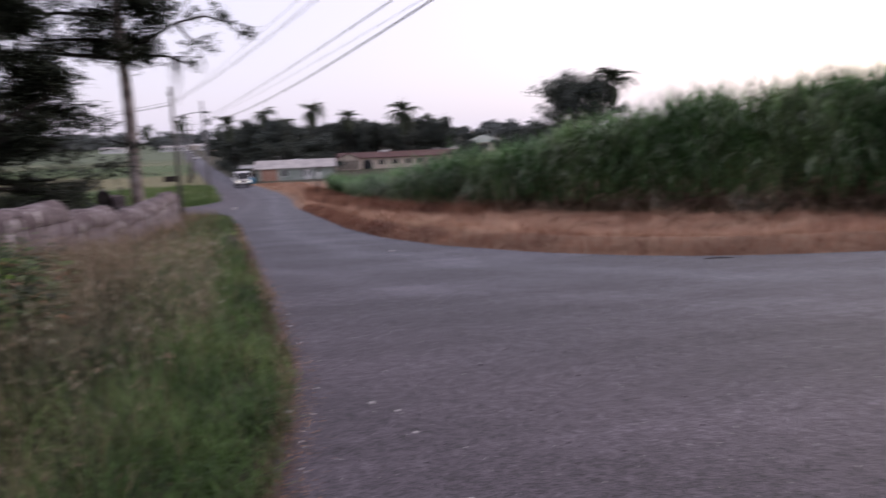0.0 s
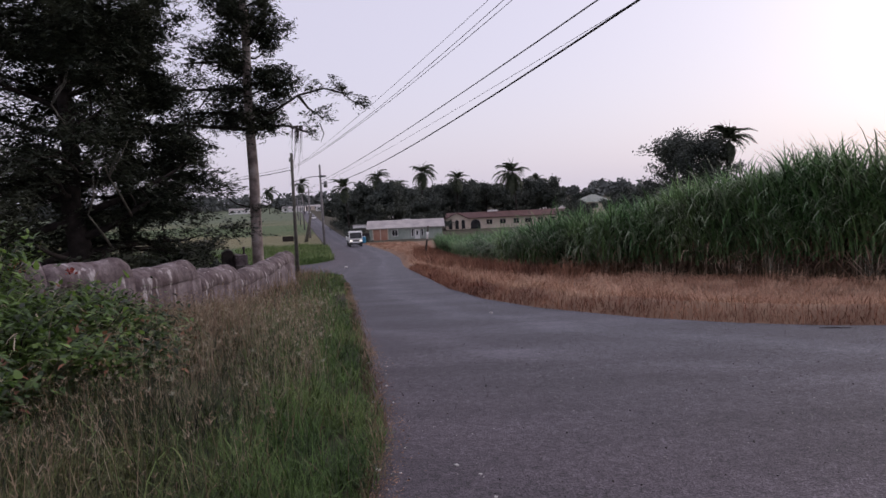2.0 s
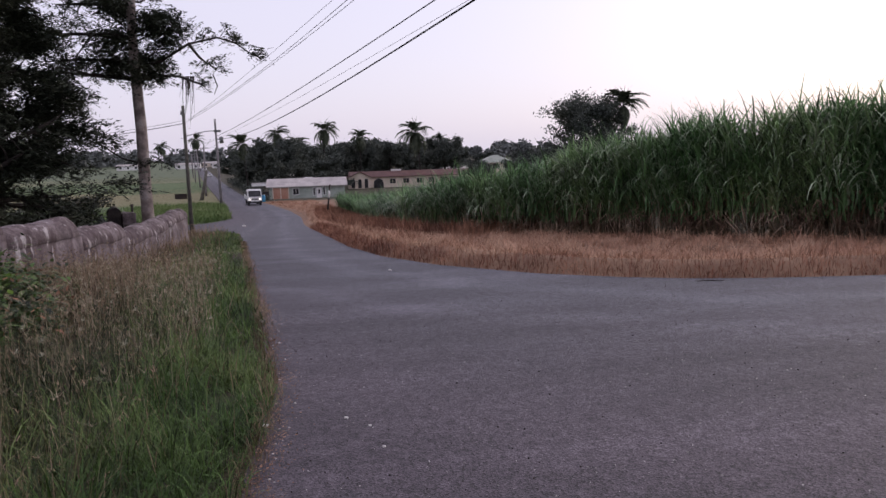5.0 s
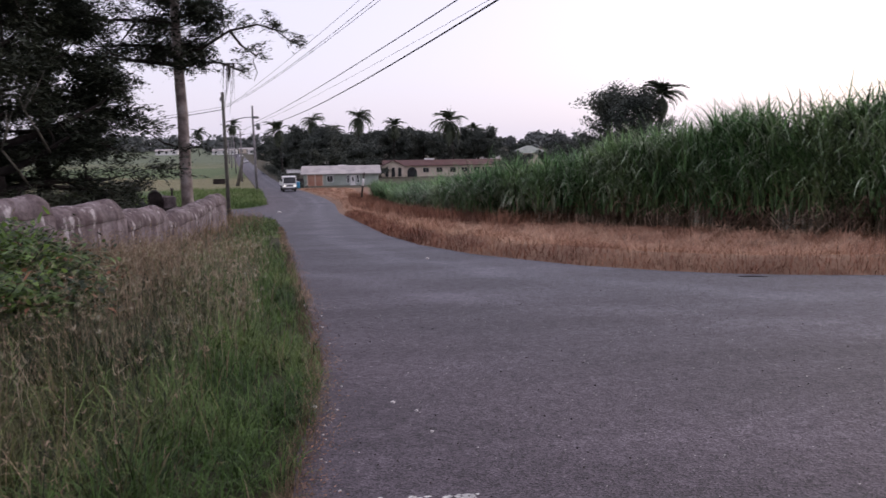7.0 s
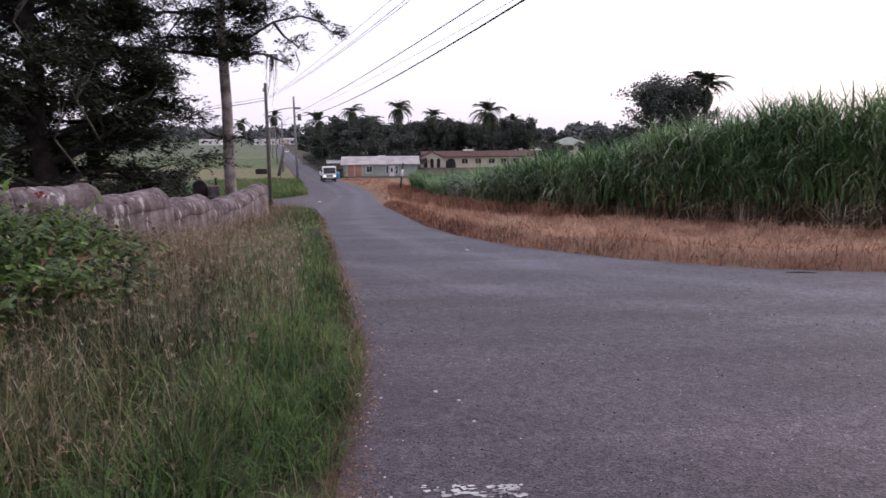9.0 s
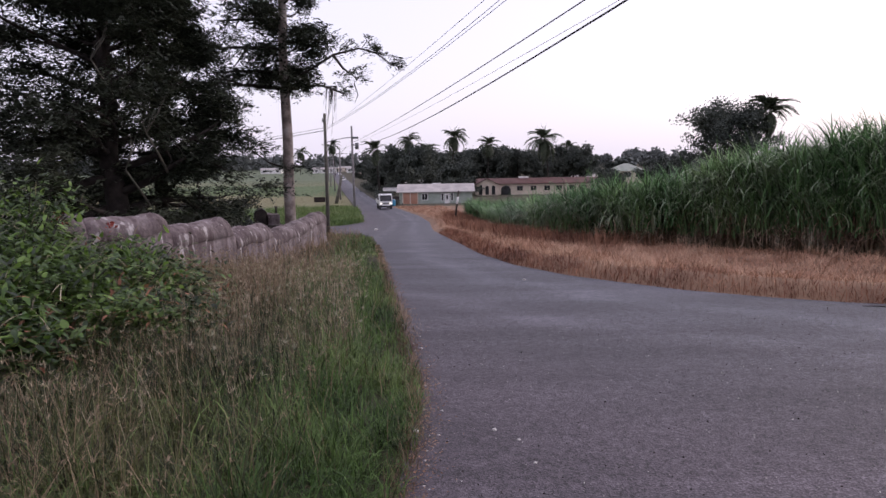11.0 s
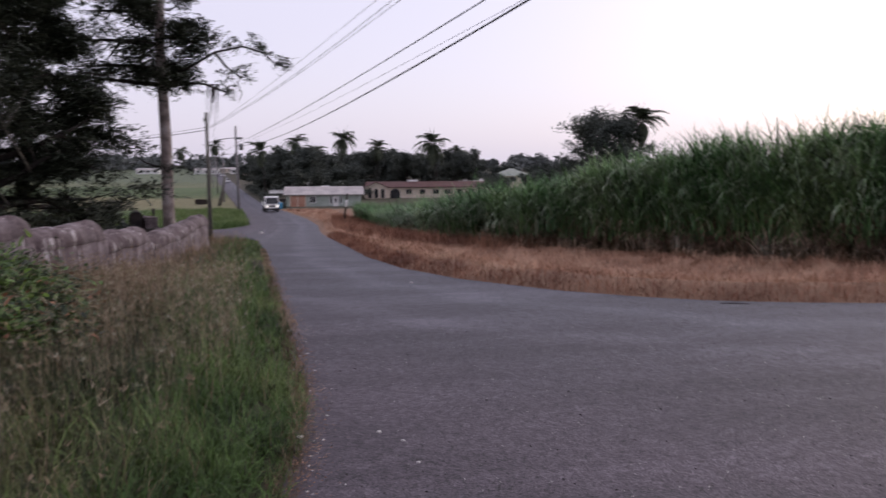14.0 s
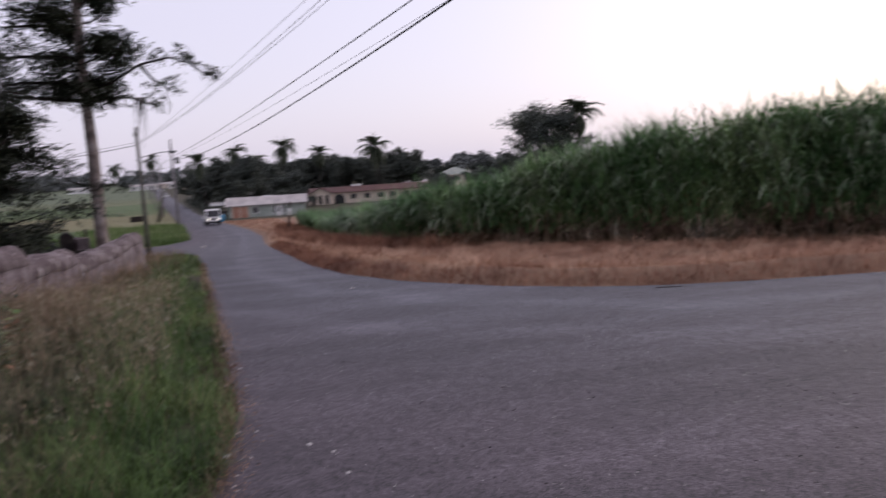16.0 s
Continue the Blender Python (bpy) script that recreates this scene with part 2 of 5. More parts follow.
M = {
    "asphalt": asphalt(),
    "soil": material("soil", [(0.03, 0.028, 0.016), (0.055, 0.045, 0.026), (0.045, 0.045, 0.022)], 0.35, 12, 0.95, 0.6),
    "field_soil": field_turf(),
    "dry_soil": material("dry_soil", [(0.17, 0.1, 0.065), (0.25, 0.155, 0.1)], 0.8, 25, 0.95, 0.6),
    "stone": weathered_stone(),
    "dark_stone": material("dark_stone", [(0.03, 0.026, 0.026), (0.08, 0.065, 0.06)], 3, 30, 0.95, 0.6),
    "bark": material("bark", [(0.15, 0.12, 0.11), (0.28, 0.23, 0.21), (0.4, 0.35, 0.325)], 2.5, 18, 0.95, 0.8),
    "dark_bark": material("dark_bark", [(0.016, 0.013, 0.012), (0.045, 0.036, 0.032)], 2.5, 18, 0.95, 0.8),
    "pole_wood": material("pole_wood", [(0.085, 0.08, 0.068), (0.15, 0.14, 0.118)], 3, 40, 0.9, 0.4),
    "pole_grey": material("pole_grey", [(0.17, 0.155, 0.16), (0.27, 0.25, 0.25)], 3, 40, 0.9, 0.4),
    "metal": material("grey_metal", [(0.12, 0.12, 0.13), (0.2, 0.2, 0.2)], 6, 60, 0.5, 0.1, metal=0.6),
    "wire": material("black_cable", [(0.02, 0.02, 0.022), (0.035, 0.033, 0.035)], 6, 60, 0.6, 0),
    "grass": material("green_grass", [(0.042, 0.084, 0.02), (0.08, 0.138, 0.035), (0.15, 0.2, 0.066)], 0.7, 8, 0.55, 0, island=0.85, through_light=0.25),
    "rank_grass": material("rank_olive_grass", [(0.024, 0.035, 0.011), (0.045, 0.058, 0.018), (0.105, 0.112, 0.04)], 0.9, 8, 0.6, 0, island=0.9, through_light=0.12),
    "pale_straw": material("pale_straw", [(0.24, 0.2, 0.13), (0.36, 0.3, 0.21), (0.45, 0.38, 0.28)], 0.9, 8, 0.8, 0, island=0.5, through_light=0.25),
    "straw": material("seeding_straw_grass", [(0.135, 0.098, 0.062), (0.24, 0.17, 0.112), (0.34, 0.25, 0.17)], 0.8, 8, 0.8, 0, island=0.6, through_light=0.3),
    "dry_grass": material("dead_brown_grass", [(0.26, 0.13, 0.083), (0.4, 0.228, 0.148), (0.53, 0.355, 0.24)], 0.9, 6, 0.85, 0, island=0.45, through_light=0.15),
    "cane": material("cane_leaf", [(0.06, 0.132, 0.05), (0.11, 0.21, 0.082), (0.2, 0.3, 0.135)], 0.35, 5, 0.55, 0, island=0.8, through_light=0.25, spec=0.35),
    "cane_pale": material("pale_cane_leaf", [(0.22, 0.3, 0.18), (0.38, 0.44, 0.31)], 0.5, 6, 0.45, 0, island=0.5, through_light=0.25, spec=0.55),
    "weed_dry": material("dead_red_brown_weed", [(0.155, 0.072, 0.046), (0.26, 0.128, 0.08), (0.36, 0.195, 0.125)], 0.5, 6, 0.85, 0, island=0.45, through_light=0.15),
    # red stubble, its colour darkened for shade on the face of the bank
    "stubble": material("shaded_red_stubble", [(0.125, 0.05, 0.032), (0.225, 0.1, 0.06), (0.33, 0.17, 0.105)], 0.9, 6, 0.85, 0, island=0.5, through_light=0.1),
    "cane_dry": material("dry_cane_leaf", [(0.12, 0.075, 0.055), (0.25, 0.165, 0.115), (0.46, 0.36, 0.27)], 0.6, 6, 0.8, 0, island=0.6, through_light=0.15),
    "cane_stalk": material("cane_stalk", [(0.07, 0.055, 0.035), (0.13, 0.1, 0.055)], 1, 12, 0.7, 0, island=0.3),
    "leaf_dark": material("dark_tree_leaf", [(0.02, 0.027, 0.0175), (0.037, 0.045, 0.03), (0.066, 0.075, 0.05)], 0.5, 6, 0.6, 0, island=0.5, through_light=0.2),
    # lightened and blued in the colour for haze over the valley
    "leaf_far_haze": material("far_tree_leaf_haze", [(0.052, 0.063, 0.055), (0.076, 0.087, 0.073), (0.105, 0.115, 0.092)], 0.12, 2, 0.7, 0, island=0.4, through_light=0.15),
    # far woods: distance haze mixed into the leaf colour as pale grey
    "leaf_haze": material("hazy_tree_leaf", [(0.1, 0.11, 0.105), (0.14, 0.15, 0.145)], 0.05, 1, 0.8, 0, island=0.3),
    "bush": material("broad_bush_leaf", [(0.02, 0.042, 0.009), (0.042, 0.08, 0.016), (0.1, 0.16, 0.036)], 1.2, 9, 0.42, 0, island=0.8, through_light=0.2, spec=0.35),
    "bush_young": material("young_vine_leaf", [(0.11, 0.19, 0.035), (0.17, 0.26, 0.06)], 1.5, 9, 0.42, 0, island=0.4, through_light=0.4, spec=0.45),
    # frond colour raised for the same valley haze
    "palm": material("palm_frond_haze", [(0.045, 0.06, 0.038), (0.085, 0.1, 0.06)], 0.4, 4, 0.6, 0, island=0.3, through_light=0.15),
    "field": material("pasture_grass", [(0.105, 0.15, 0.075), (0.145, 0.185, 0.095), (0.18, 0.2, 0.11)], 0.035, 3, 0.8, 0, island=0.22, through_light=0.25),
    "field_straw": material("straw_pasture_grass", [(0.22, 0.2, 0.115), (0.28, 0.245, 0.15), (0.33, 0.27, 0.18)], 0.05, 3, 0.8, 0, island=0.2, through_light=0.25),
    "field_lush": material("lush_roadside_grass", [(0.075, 0.125, 0.038), (0.12, 0.175, 0.055), (0.17, 0.21, 0.085)], 0.2, 3, 0.7, 0, island=0.4, through_light=0.3),
    "white_paint": material("white_paint", [(0.68, 0.66, 0.64), (0.8, 0.79, 0.77)], 3, 40, 0.6, 0.1),
    "road_paint": material("worn_road_paint", [(0.16, 0.15, 0.15), (0.5, 0.5, 0.48), (0.62, 0.6, 0.58)], 9, 40, 0.8, 0.3),
    "green_paint": material("pale_green_plaster", [(0.29, 0.33, 0.285), (0.385, 0.42, 0.37)], 0.9, 20, 0.85, 0.2),
    "orange_paint": material("faded_orange_plaster", [(0.4, 0.2, 0.14), (0.5, 0.28, 0.2)], 0.9, 20, 0.85, 0.2),
    "cream_paint": material("cream_plaster", [(0.55, 0.47, 0.38), (0.68, 0.58, 0.48)], 0.6, 20, 0.85, 0.2),
    "red_roof": material("dark_red_roof", [(0.085, 0.04, 0.036), (0.13, 0.062, 0.055)], 0.7, 12, 0.75, 0.3),
    "grey_roof": material("pale_grey_sheet_roof", [(0.33, 0.3, 0.29), (0.47, 0.43, 0.41)], 0.6, 12, 0.6, 0.2),
    "green_roof": material("grey_green_roof", [(0.25, 0.28, 0.24), (0.34, 0.36, 0.31)], 0.6, 12, 0.7, 0.2),
    "dark_opening": material("dark_window_opening", [(0.012, 0.012, 0.014), (0.03, 0.03, 0.034)], 1, 6, 0.25, 0, spec=0.5),
    "rubber": material("black_rubber", [(0.015, 0.015, 0.016), (0.03, 0.03, 0.03)], 9, 60, 0.85, 0.2),
    "truck_white": material("white_truck_paint", [(0.66, 0.65, 0.64), (0.76, 0.75, 0.74)], 2, 30, 0.35, 0.02, spec=0.5),
    "dark_plastic": material("dark_plastic", [(0.02, 0.02, 0.022), (0.04, 0.04, 0.042)], 5, 50, 0.6, 0.1),
    "blue_plastic": material("blue_plastic", [(0.04, 0.2, 0.36), (0.07, 0.3, 0.48)], 3, 30, 0.5, 0.05),
    "red_petal": material("red_petal", [(0.2, 0.03, 0.025), (0.34, 0.07, 0.05)], 20, 60, 0.6, 0, through_light=0.3),
    "pale_flower": material("pale_flower", [(0.32, 0.31, 0.22), (0.48, 0.46, 0.35)], 20, 60, 0.8, 0, island=0.2, through_light=0.3),
    "pebble": material("pale_pebble", [(0.45, 0.42, 0.4), (0.7, 0.67, 0.64)], 20, 80, 0.9, 0.3),
    "rust": material("rusty_sign_back", [(0.03, 0.025, 0.022), (0.06, 0.045, 0.035)], 5, 40, 0.8, 0.2),
}
glow = bpy.data.materials.new("lit_headlight")
glow.use_nodes = True
glow.node_tree.nodes["Principled BSDF"].inputs["Emission Color"].default_value = (1, 0.9, 0.75, 1)
glow.node_tree.nodes["Principled BSDF"].inputs["Emission Strength"].default_value = 1.6
M["headlight"] = glow


# ---- helpers of this place ----
def mesh_of(name, verts, faces, mat, smooth=False):
    me = bpy.data.meshes.new(name)
    v = np.asarray(verts, dtype=np.float32).reshape(-1, 3)
    if isinstance(faces, np.ndarray):
        k = faces.shape[1]
        me.vertices.add(len(v))
        me.vertices.foreach_set("co", v.ravel())
        me.loops.add(faces.size)
        me.loops.foreach_set("vertex_index", faces.ravel().astype(np.int32))
        me.polygons.add(len(faces))
        me.polygons.foreach_set("loop_start", np.arange(0, faces.size, k, dtype=np.int32))
        me.update(calc_edges=True)
    else:
        me.from_pydata(v.tolist(), [], faces)
    if smooth:
        me.polygons.foreach_set("use_smooth", np.ones(len(me.polygons), dtype=bool))
    me.materials.append(mat)
    return me


def bm_mesh(name, bm, mat, smooth=False):
    me = bpy.data.meshes.new(name)
    bm.normal_update()
    bm.to_mesh(me)
    bm.free()
    if smooth:
        me.polygons.foreach_set("use_smooth", np.ones(len(me.polygons), dtype=bool))
    me.materials.append(mat)
    return me


def part(name, me, parent, m=None, label=""):
    ob = new(name, me)
    ob.parent = parent
    if m is not None:
        ob.matrix_basis = m
    return tagged(ob, label) if label else ob


def box(sx, sy, sz, at=(0, 0, 0), bev=0.0, taper=1.0):
    """A box of that size standing on at, with bevelled edges, its top scaled by taper."""
    bm = bmesh.new()
    bmesh.ops.create_cube(bm, size=1)
    for v in bm.verts:
        k = taper if v.co.z > 0 else 1
        v.co = Vector((v.co.x * sx * k + at[0], v.co.y * sy * k + at[1], (v.co.z + 0.5) * sz + at[2]))
    if bev:
        bmesh.ops.bevel(bm, geom=bm.edges[:], offset=bev, segments=2, affect="EDGES")
    return bm


def tube(points, radii, sides=8):
    """A closed tapered tube through the points: vertices and faces."""
    P = [Vector(p) for p in points]
    vs, fs = [], []
    for i, p in enumerate(P):
        d = (P[min(i + 1, len(P) - 1)] - P[max(i - 1, 0)]).normalized()
        a = d.orthogonal().normalized() if abs(d.z) < 0.9 else Vector((1, 0, 0)) - d * d.x
        a.normalize()
        b = d.cross(a)
        for k in range(sides):
            t = 2 * math.pi * k / sides
            vs.append(p + (a * math.cos(t) + b * math.sin(t)) * radii[i])
    for i in range(len(P) - 1):
        for k in range(sides):
            j = (k + 1) % sides
            fs.append((i * sides + k, i * sides + j, (i + 1) * sides + j, (i + 1) * sides + k))
    fs.append(tuple(range(sides))[::-1])
    fs.append(tuple((len(P) - 1) * sides + k for k in range(sides)))
    return [tuple(v) for v in vs], fs


def tubes(name, list_of, mat):
    vs, fs = [], []
    for pts, rad, sides in list_of:
        v, f = tube(pts, rad, sides)
        fs += [tuple(i + len(vs) for i in q) for q in f]
        vs += v
    return mesh_of(name, vs, fs, mat, True)


def strips(base, az, lean, length, width, droop, seg=3, twist=None):
    """Leaf blades as ribbons that taper to a tip: arrays of bases, azimuths, leans from upright, lengths, widths and droops."""
    n = len(base)
    twist = np.zeros(n) if twist is None else twist
    rows = []
    p = np.array(base, dtype=float)
    a = np.array(lean, dtype=float)
    side = np.stack([-np.sin(az + twist), np.cos(az + twist), np.zeros(n)], 1)
    for i in range(seg + 1):
        s = i / seg
        w = (width * (1 - s ** 1.6) * (0.55 + 0.9 * min(s * 3, 0.5)) * 0.5)[:, None]
        rows += [p - side * w, p + side * w]
        if i < seg:
            step = (length / seg)[:, None]
            p = p + step * np.stack([np.sin(a) * np.cos(az), np.sin(a) * np.sin(az), np.cos(a)], 1)
            a = a + droop / seg
    v = np.stack(rows, 1).reshape(-1, 3)
    k = 2 * (seg + 1)
    q = np.array([[2 * i, 2 * i + 1, 2 * i + 3, 2 * i + 2] for i in range(seg)])
    f = (np.arange(n)[:, None, None] * k + q[None]).reshape(-1, 4)
    return v, f


def leaves(centres, size, rng, stretch=1.8, flat=0.3):
    """Diamond leaves with a fold, turned at random, at the centres."""
    n = len(centres)
    d = rng.normal(size=(n, 3))
    d[:, 2] *= 1 - flat
    d /= np.linalg.norm(d, axis=1)[:, None]
    e = np.cross(d, rng.normal(size=(n, 3)))
    e /= np.linalg.norm(e, axis=1)[:, None]
    s = (size * rng.uniform(0.6, 1.4, n))[:, None]
    nn = np.cross(d, e) * s * 0.12
    v = np.stack([centres - d * s * stretch / 2, centres + e * s / 2 + nn, centres + d * s * stretch / 2, centres - e * s / 2 + nn], 1).reshape(-1, 3)
    return v, np.arange(4 * n).reshape(-1, 4)


def joined(sets):
    vs, fs, o = [], [], 0
    for v, f in sets:
        vs.append(v)
        fs.append(f + o)
        o += len(v)
    return np.concatenate(vs), np.concatenate(fs)


# ---- the lie of the land ----
FALL_Y = [-400, -60, 0, 5, 13.5, 20, 26, 40, 55, 65, 80, 100, 125, 160, 200, 300, 450, 700, 1200, 3000]
FALL = [-6, -2.0, 0, 0.13, 0.62, 1.04, 1.45, 2.55, 3.7, 4.25, 4.6, 4.95, 5.75, 6.15, 6.3, 6.2, 4.2, 2.5, 1.0, -1.0]
LEFT_Y = [-30, 2.9, 3.3, 4.0, 5.1, 6.0, 6.8, 8.25, 9.6, 11.8, 14, 22.5, 25, 33, 35.3, 37, 38.4, 39.4, 40.2, 58, 62, 66, 71, 93, 145, 192, 285, 410, 500]
LEFT_X = [-0.5, -0.15, -0.17, -0.14, -0.15, -0.25, -0.33, -0.46, -0.64, -0.9, -1.15, -2.1, -2.4, -3.35, -3.8, -4.5, -6.2, -10.5, -45, -45, -11.5, -9.2, -8.0, -11.2, -19.5, -27.5, -43.5, -65, -81]
RIGHT_Y = [-30, 0, 3, 5.5, 7.5, 7.95, 8.3, 8.65, 9.25, 10.3, 12.4, 14.9, 18.8, 26.5, 47, 63, 69, 81, 100, 145, 192, 285, 410, 500]
RIGHT_X = [45, 45, 24.7, 14.5, 9.2, 7.4, 6.15, 5.3, 4.5, 3.5, 2.3, 1.5, 0.93, 0.42, -0.68, -1.22, -1.45, -2.9, -6.6, -14.4, -22.2, -37.7, -59, -75]
CANE_X = [46, 30, 20, 14.6, 12.3, 10.8, 9.5, 8.0, 5.8, 4.4, 4.0, 4.2, 2.4]
CANE_Y = [-6, 2, 9, 13.3, 15.5, 18, 20.3, 23, 26, 31, 48, 62, 80]



def smooth01(t):
    t = np.clip(t, 0, 1)
    return t * t * (3 - 2 * t)


def soft_interp(y, ys, xs, r):
    """Piecewise line through the knots, rounded over a reach r."""
    return sum(np.interp(y + o * r, ys, xs) for o in (-1, -0.5, 0, 0.5, 1)) / 5


def left_edge(y):
    return np.interp(y, LEFT_Y, LEFT_X)


def right_edge(y):
    return np.interp(y, RIGHT_Y, RIGHT_X)


def edge_distance(x, y, xs, ys):
    """Distance to a polyline, and the side: positive to the right of it when walking up the list."""
    x, y = np.asarray(x, float), np.asarray(y, float)
    best = np.full(np.broadcast(x, y).shape, 1e9)
    sign = np.ones_like(best)
    for i in range(len(xs) - 1):
        ax, ay, bx, by = xs[i], ys[i], xs[i + 1], ys[i + 1]
        dx, dy = bx - ax, by - ay
        t = np.clip(((x - ax) * dx + (y - ay) * dy) / (dx * dx + dy * dy), 0, 1)
        d = np.hypot(x - ax - t * dx, y - ay - t * dy)
        c = dx * (y - ay) - dy * (x - ax)
        near = d < best
        best = np.where(near, d, best)
        sign = np.where(near, np.where(c < 0, 1, -1), sign)
    return best * sign


def height(x, y):
    """Height of the bare ground: falls away from the camera, with a bank down from the road to the cane."""
    x, y = np.asarray(x, float), np.asarray(y, float)
    fall = soft_interp(y, FALL_Y, FALL, 3.0) - soft_interp(0, FALL_Y, FALL, 3.0)
    d = edge_distance(x, y, RIGHT_X, RIGHT_Y)
    bank = (0.34 * smooth01((d - 0.7) / 3.6) - 0.18 * smooth01((d - 0.05) / 0.6)) * smooth01((95 - y) / 25)
    return -fall - bank

# ---- ground and roads ----
def sheet(name, ys, columns, lift, mat):
    """A sheet lofted along y; columns(y) gives its x values."""
    X = np.array([columns(y) for y in ys])
    Y = np.repeat(np.array(ys)[:, None], X.shape[1], 1)
    Z = height(X, Y) + lift(X, Y)
    n, k = X.shape
    i = np.arange(n - 1)[:, None] * k + np.arange(k - 1)[None]
    f = np.stack([i, i + 1, i + k + 1, i + k], -1).reshape(-1, 4)
    return mesh_of(name, np.stack([X, Y, Z], -1).reshape(-1, 3), f, mat, True)


ys_near = list(np.arange(-30, 0, 2.0)) + list(np.arange(0, 12, 0.25)) + list(np.arange(12, 40, 0.5)) + list(np.arange(40, 75, 0.4)) + list(np.arange(75, 200, 3.0)) + list(np.arange(200, 501, 10.0))
ys_far = [-400, -200, -80] + ys_near + [560, 640, 760, 950, 1300, 2000, 3000]
off = [0, 0.15, 0.4, 0.8, 1.4, 2.2, 3.2, 4.5, 6, 8, 11, 15, 20, 28, 40, 60, 90, 140, 220, 400, 900, 2500]


def ragged(y, k):
    return 0.025 * noise.noise((y * 2.7, k, 0)) + 0.03 * noise.noise((y * 0.45, k + 9, 0))


ground = tagged(new("ground", sheet("ground", ys_far, lambda y: [left_edge(y) - o for o in off[::-1]] + list(np.linspace(left_edge(y), right_edge(y), 8)[1:-1]) + [right_edge(y) + o for o in off],
                lambda x, y: np.where((x > left_edge(y) + 0.001) & (x < right_edge(y) - 0.001), -0.08, 0.0) - 0.02, M["soil"])),
                "grassy earth sloping down into a shallow valley", "ground", kind="structure")
road = tagged(new("road", sheet("road", ys_near, lambda y: list(np.linspace(left_edge(y) - 0.04 + ragged(y, 1), right_edge(y) + 0.04 + ragged(y, 5), 48)),
              lambda x, y: 0.015 + 0 * x, M["asphalt"])), "worn grey asphalt road at a bend and junction", "road", kind="structure")

co = np.empty(len(road.data.vertices) * 3, dtype=np.float32)
road.data.vertices.foreach_get("co", co)
co = co.reshape(-1, 3)
road.data.attributes.new("from_edge", "FLOAT", "POINT").data.foreach_set("value", (-edge_distance(co[:, 0], co[:, 1], RIGHT_X, RIGHT_Y)).astype(np.float32))

# dry earth of the bank between the road and the cane
ys_bank = [y for y in ys_near if 2 < y < 112]
tagged(new("verge", sheet("verge", ys_bank, lambda y: [right_edge(y) - 0.02 + o for o in (0, 0.15, 0.4, 0.8, 1.3, 2, 3, 4.2, 5.5, 7, 9, 11.5)],
       lambda x, y: -0.008 + 0 * x, M["dry_soil"])), "dry brown earth bank beside the road", "verge", kind="structure")

# pasture beyond the side road
ys_field = [y for y in ys_far if 62 <= y <= 1300]
tagged(new("pasture", sheet("pasture", ys_field, lambda y: [left_edge(y) - 0.25 - o for o in (600, 400, 260, 170, 110, 70, 45, 28, 16, 8, 3, 0)],
       lambda x, y: 0.0 * x, M["field_soil"])), "rough green pasture rising to the far houses", "field", kind="structure")

# worn paint on the asphalt near the verge
vs, fs = [], []
for i in range(70):
    x = random.uniform(0.18, 0.62)
    y = 2.86 - 0.12 * (x - 0.18) + random.uniform(-0.07, 0.05)
    w, h = random.uniform(0.006, 0.028), random.uniform(0.004, 0.016)
    k = len(vs)
    z = float(height(x, y)) + 0.019
    for q in range(7):
        t = q * 2 * math.pi / 7
        r = random.uniform(0.6, 1.2)
        vs.append((x + w * r * math.cos(t), y + h * r * math.sin(t), z))
    fs.append(tuple(range(k, k + 7)))
tagged(new("road_marking", mesh_of("road_marking", vs, fs, M["road_paint"])), "flaking white paint line on the asphalt", "road marking", kind="structure")


# ---- the stone boundary wall on the verge ----
def wall_section(x0, y0, x1, y1, top, thick):
    """One level section of the wall: a rough body and a half-round coping stone with worn shoulders on it."""
    run = Vector((x1 - x0, y1 - y0, 0))
    ln = run.length
    back = Vector((-run.y, run.x, 0)).normalized() * thick * 0.42
    mx, my = (x0 + x1) / 2 + back.x, (y0 + y1) / 2 + back.y
    zb = min(float(height(x0, y0)), float(height(x1, y1))) - 0.25
    m = Matrix.Translation((mx, my, zb)) @ Matrix.Rotation(math.atan2(run.y, run.x), 4, "Z")
    body_h = top - zb - thick * 0.56
    for name, prof, label in (
            ("wall_block", [(-0.5, 0.0), (-0.51, 0.25), (-0.49, 0.5), (-0.5, 0.75), (-0.48, 0.98), (0.48, 0.98), (0.5, 0.75), (0.49, 0.5), (0.51, 0.25), (0.5, 0.0)], ""),
            ("coping_stone", [(-0.49, 0.0)] + [(-0.51 * math.cos(math.pi * k / 14), 0.06 + 0.5 * math.sin(math.pi * k / 14)) for k in range(15)] + [(0.49, 0.0)], "weathered half-round coping stone")):
        n_l = 22
        vs, fs = [], []
        k = len(prof)
        for i in range(n_l + 1):
            u = i / n_l
            end = min(u, 1 - u) * ln
            worn = 1 - 0.2 * max(0.0, 1 - end / 0.22) ** 2
            for a, b in prof:
                if name == "wall_block":
                    p = Vector(((u - 0.5) * ln, a * thick * 0.97, b * body_h / 0.98))
                else:
                    p = Vector(((u - 0.5) * ln, a * thick * worn, body_h + b * thick * worn))
                w = m @ p
                p += Vector(noise.noise_vector(w * 1.3)) * 0.075 + Vector(noise.noise_vector(w * 3.2)) * 0.022 + Vector(noise.noise_vector(w * 11)) * 0.012
                vs.append(tuple(p))
        for i in range(n_l):
            for j in range(k - 1):
                fs.append((i * k + j, (i + 1) * k + j, (i + 1) * k + j + 1, i * k + j + 1))
        fs += [tuple(range(k)), tuple(n_l * k + j for j in range(k))[::-1]]
        part(name, mesh_of(name, vs, fs, M["stone"], True), boundary_wall, m, label)


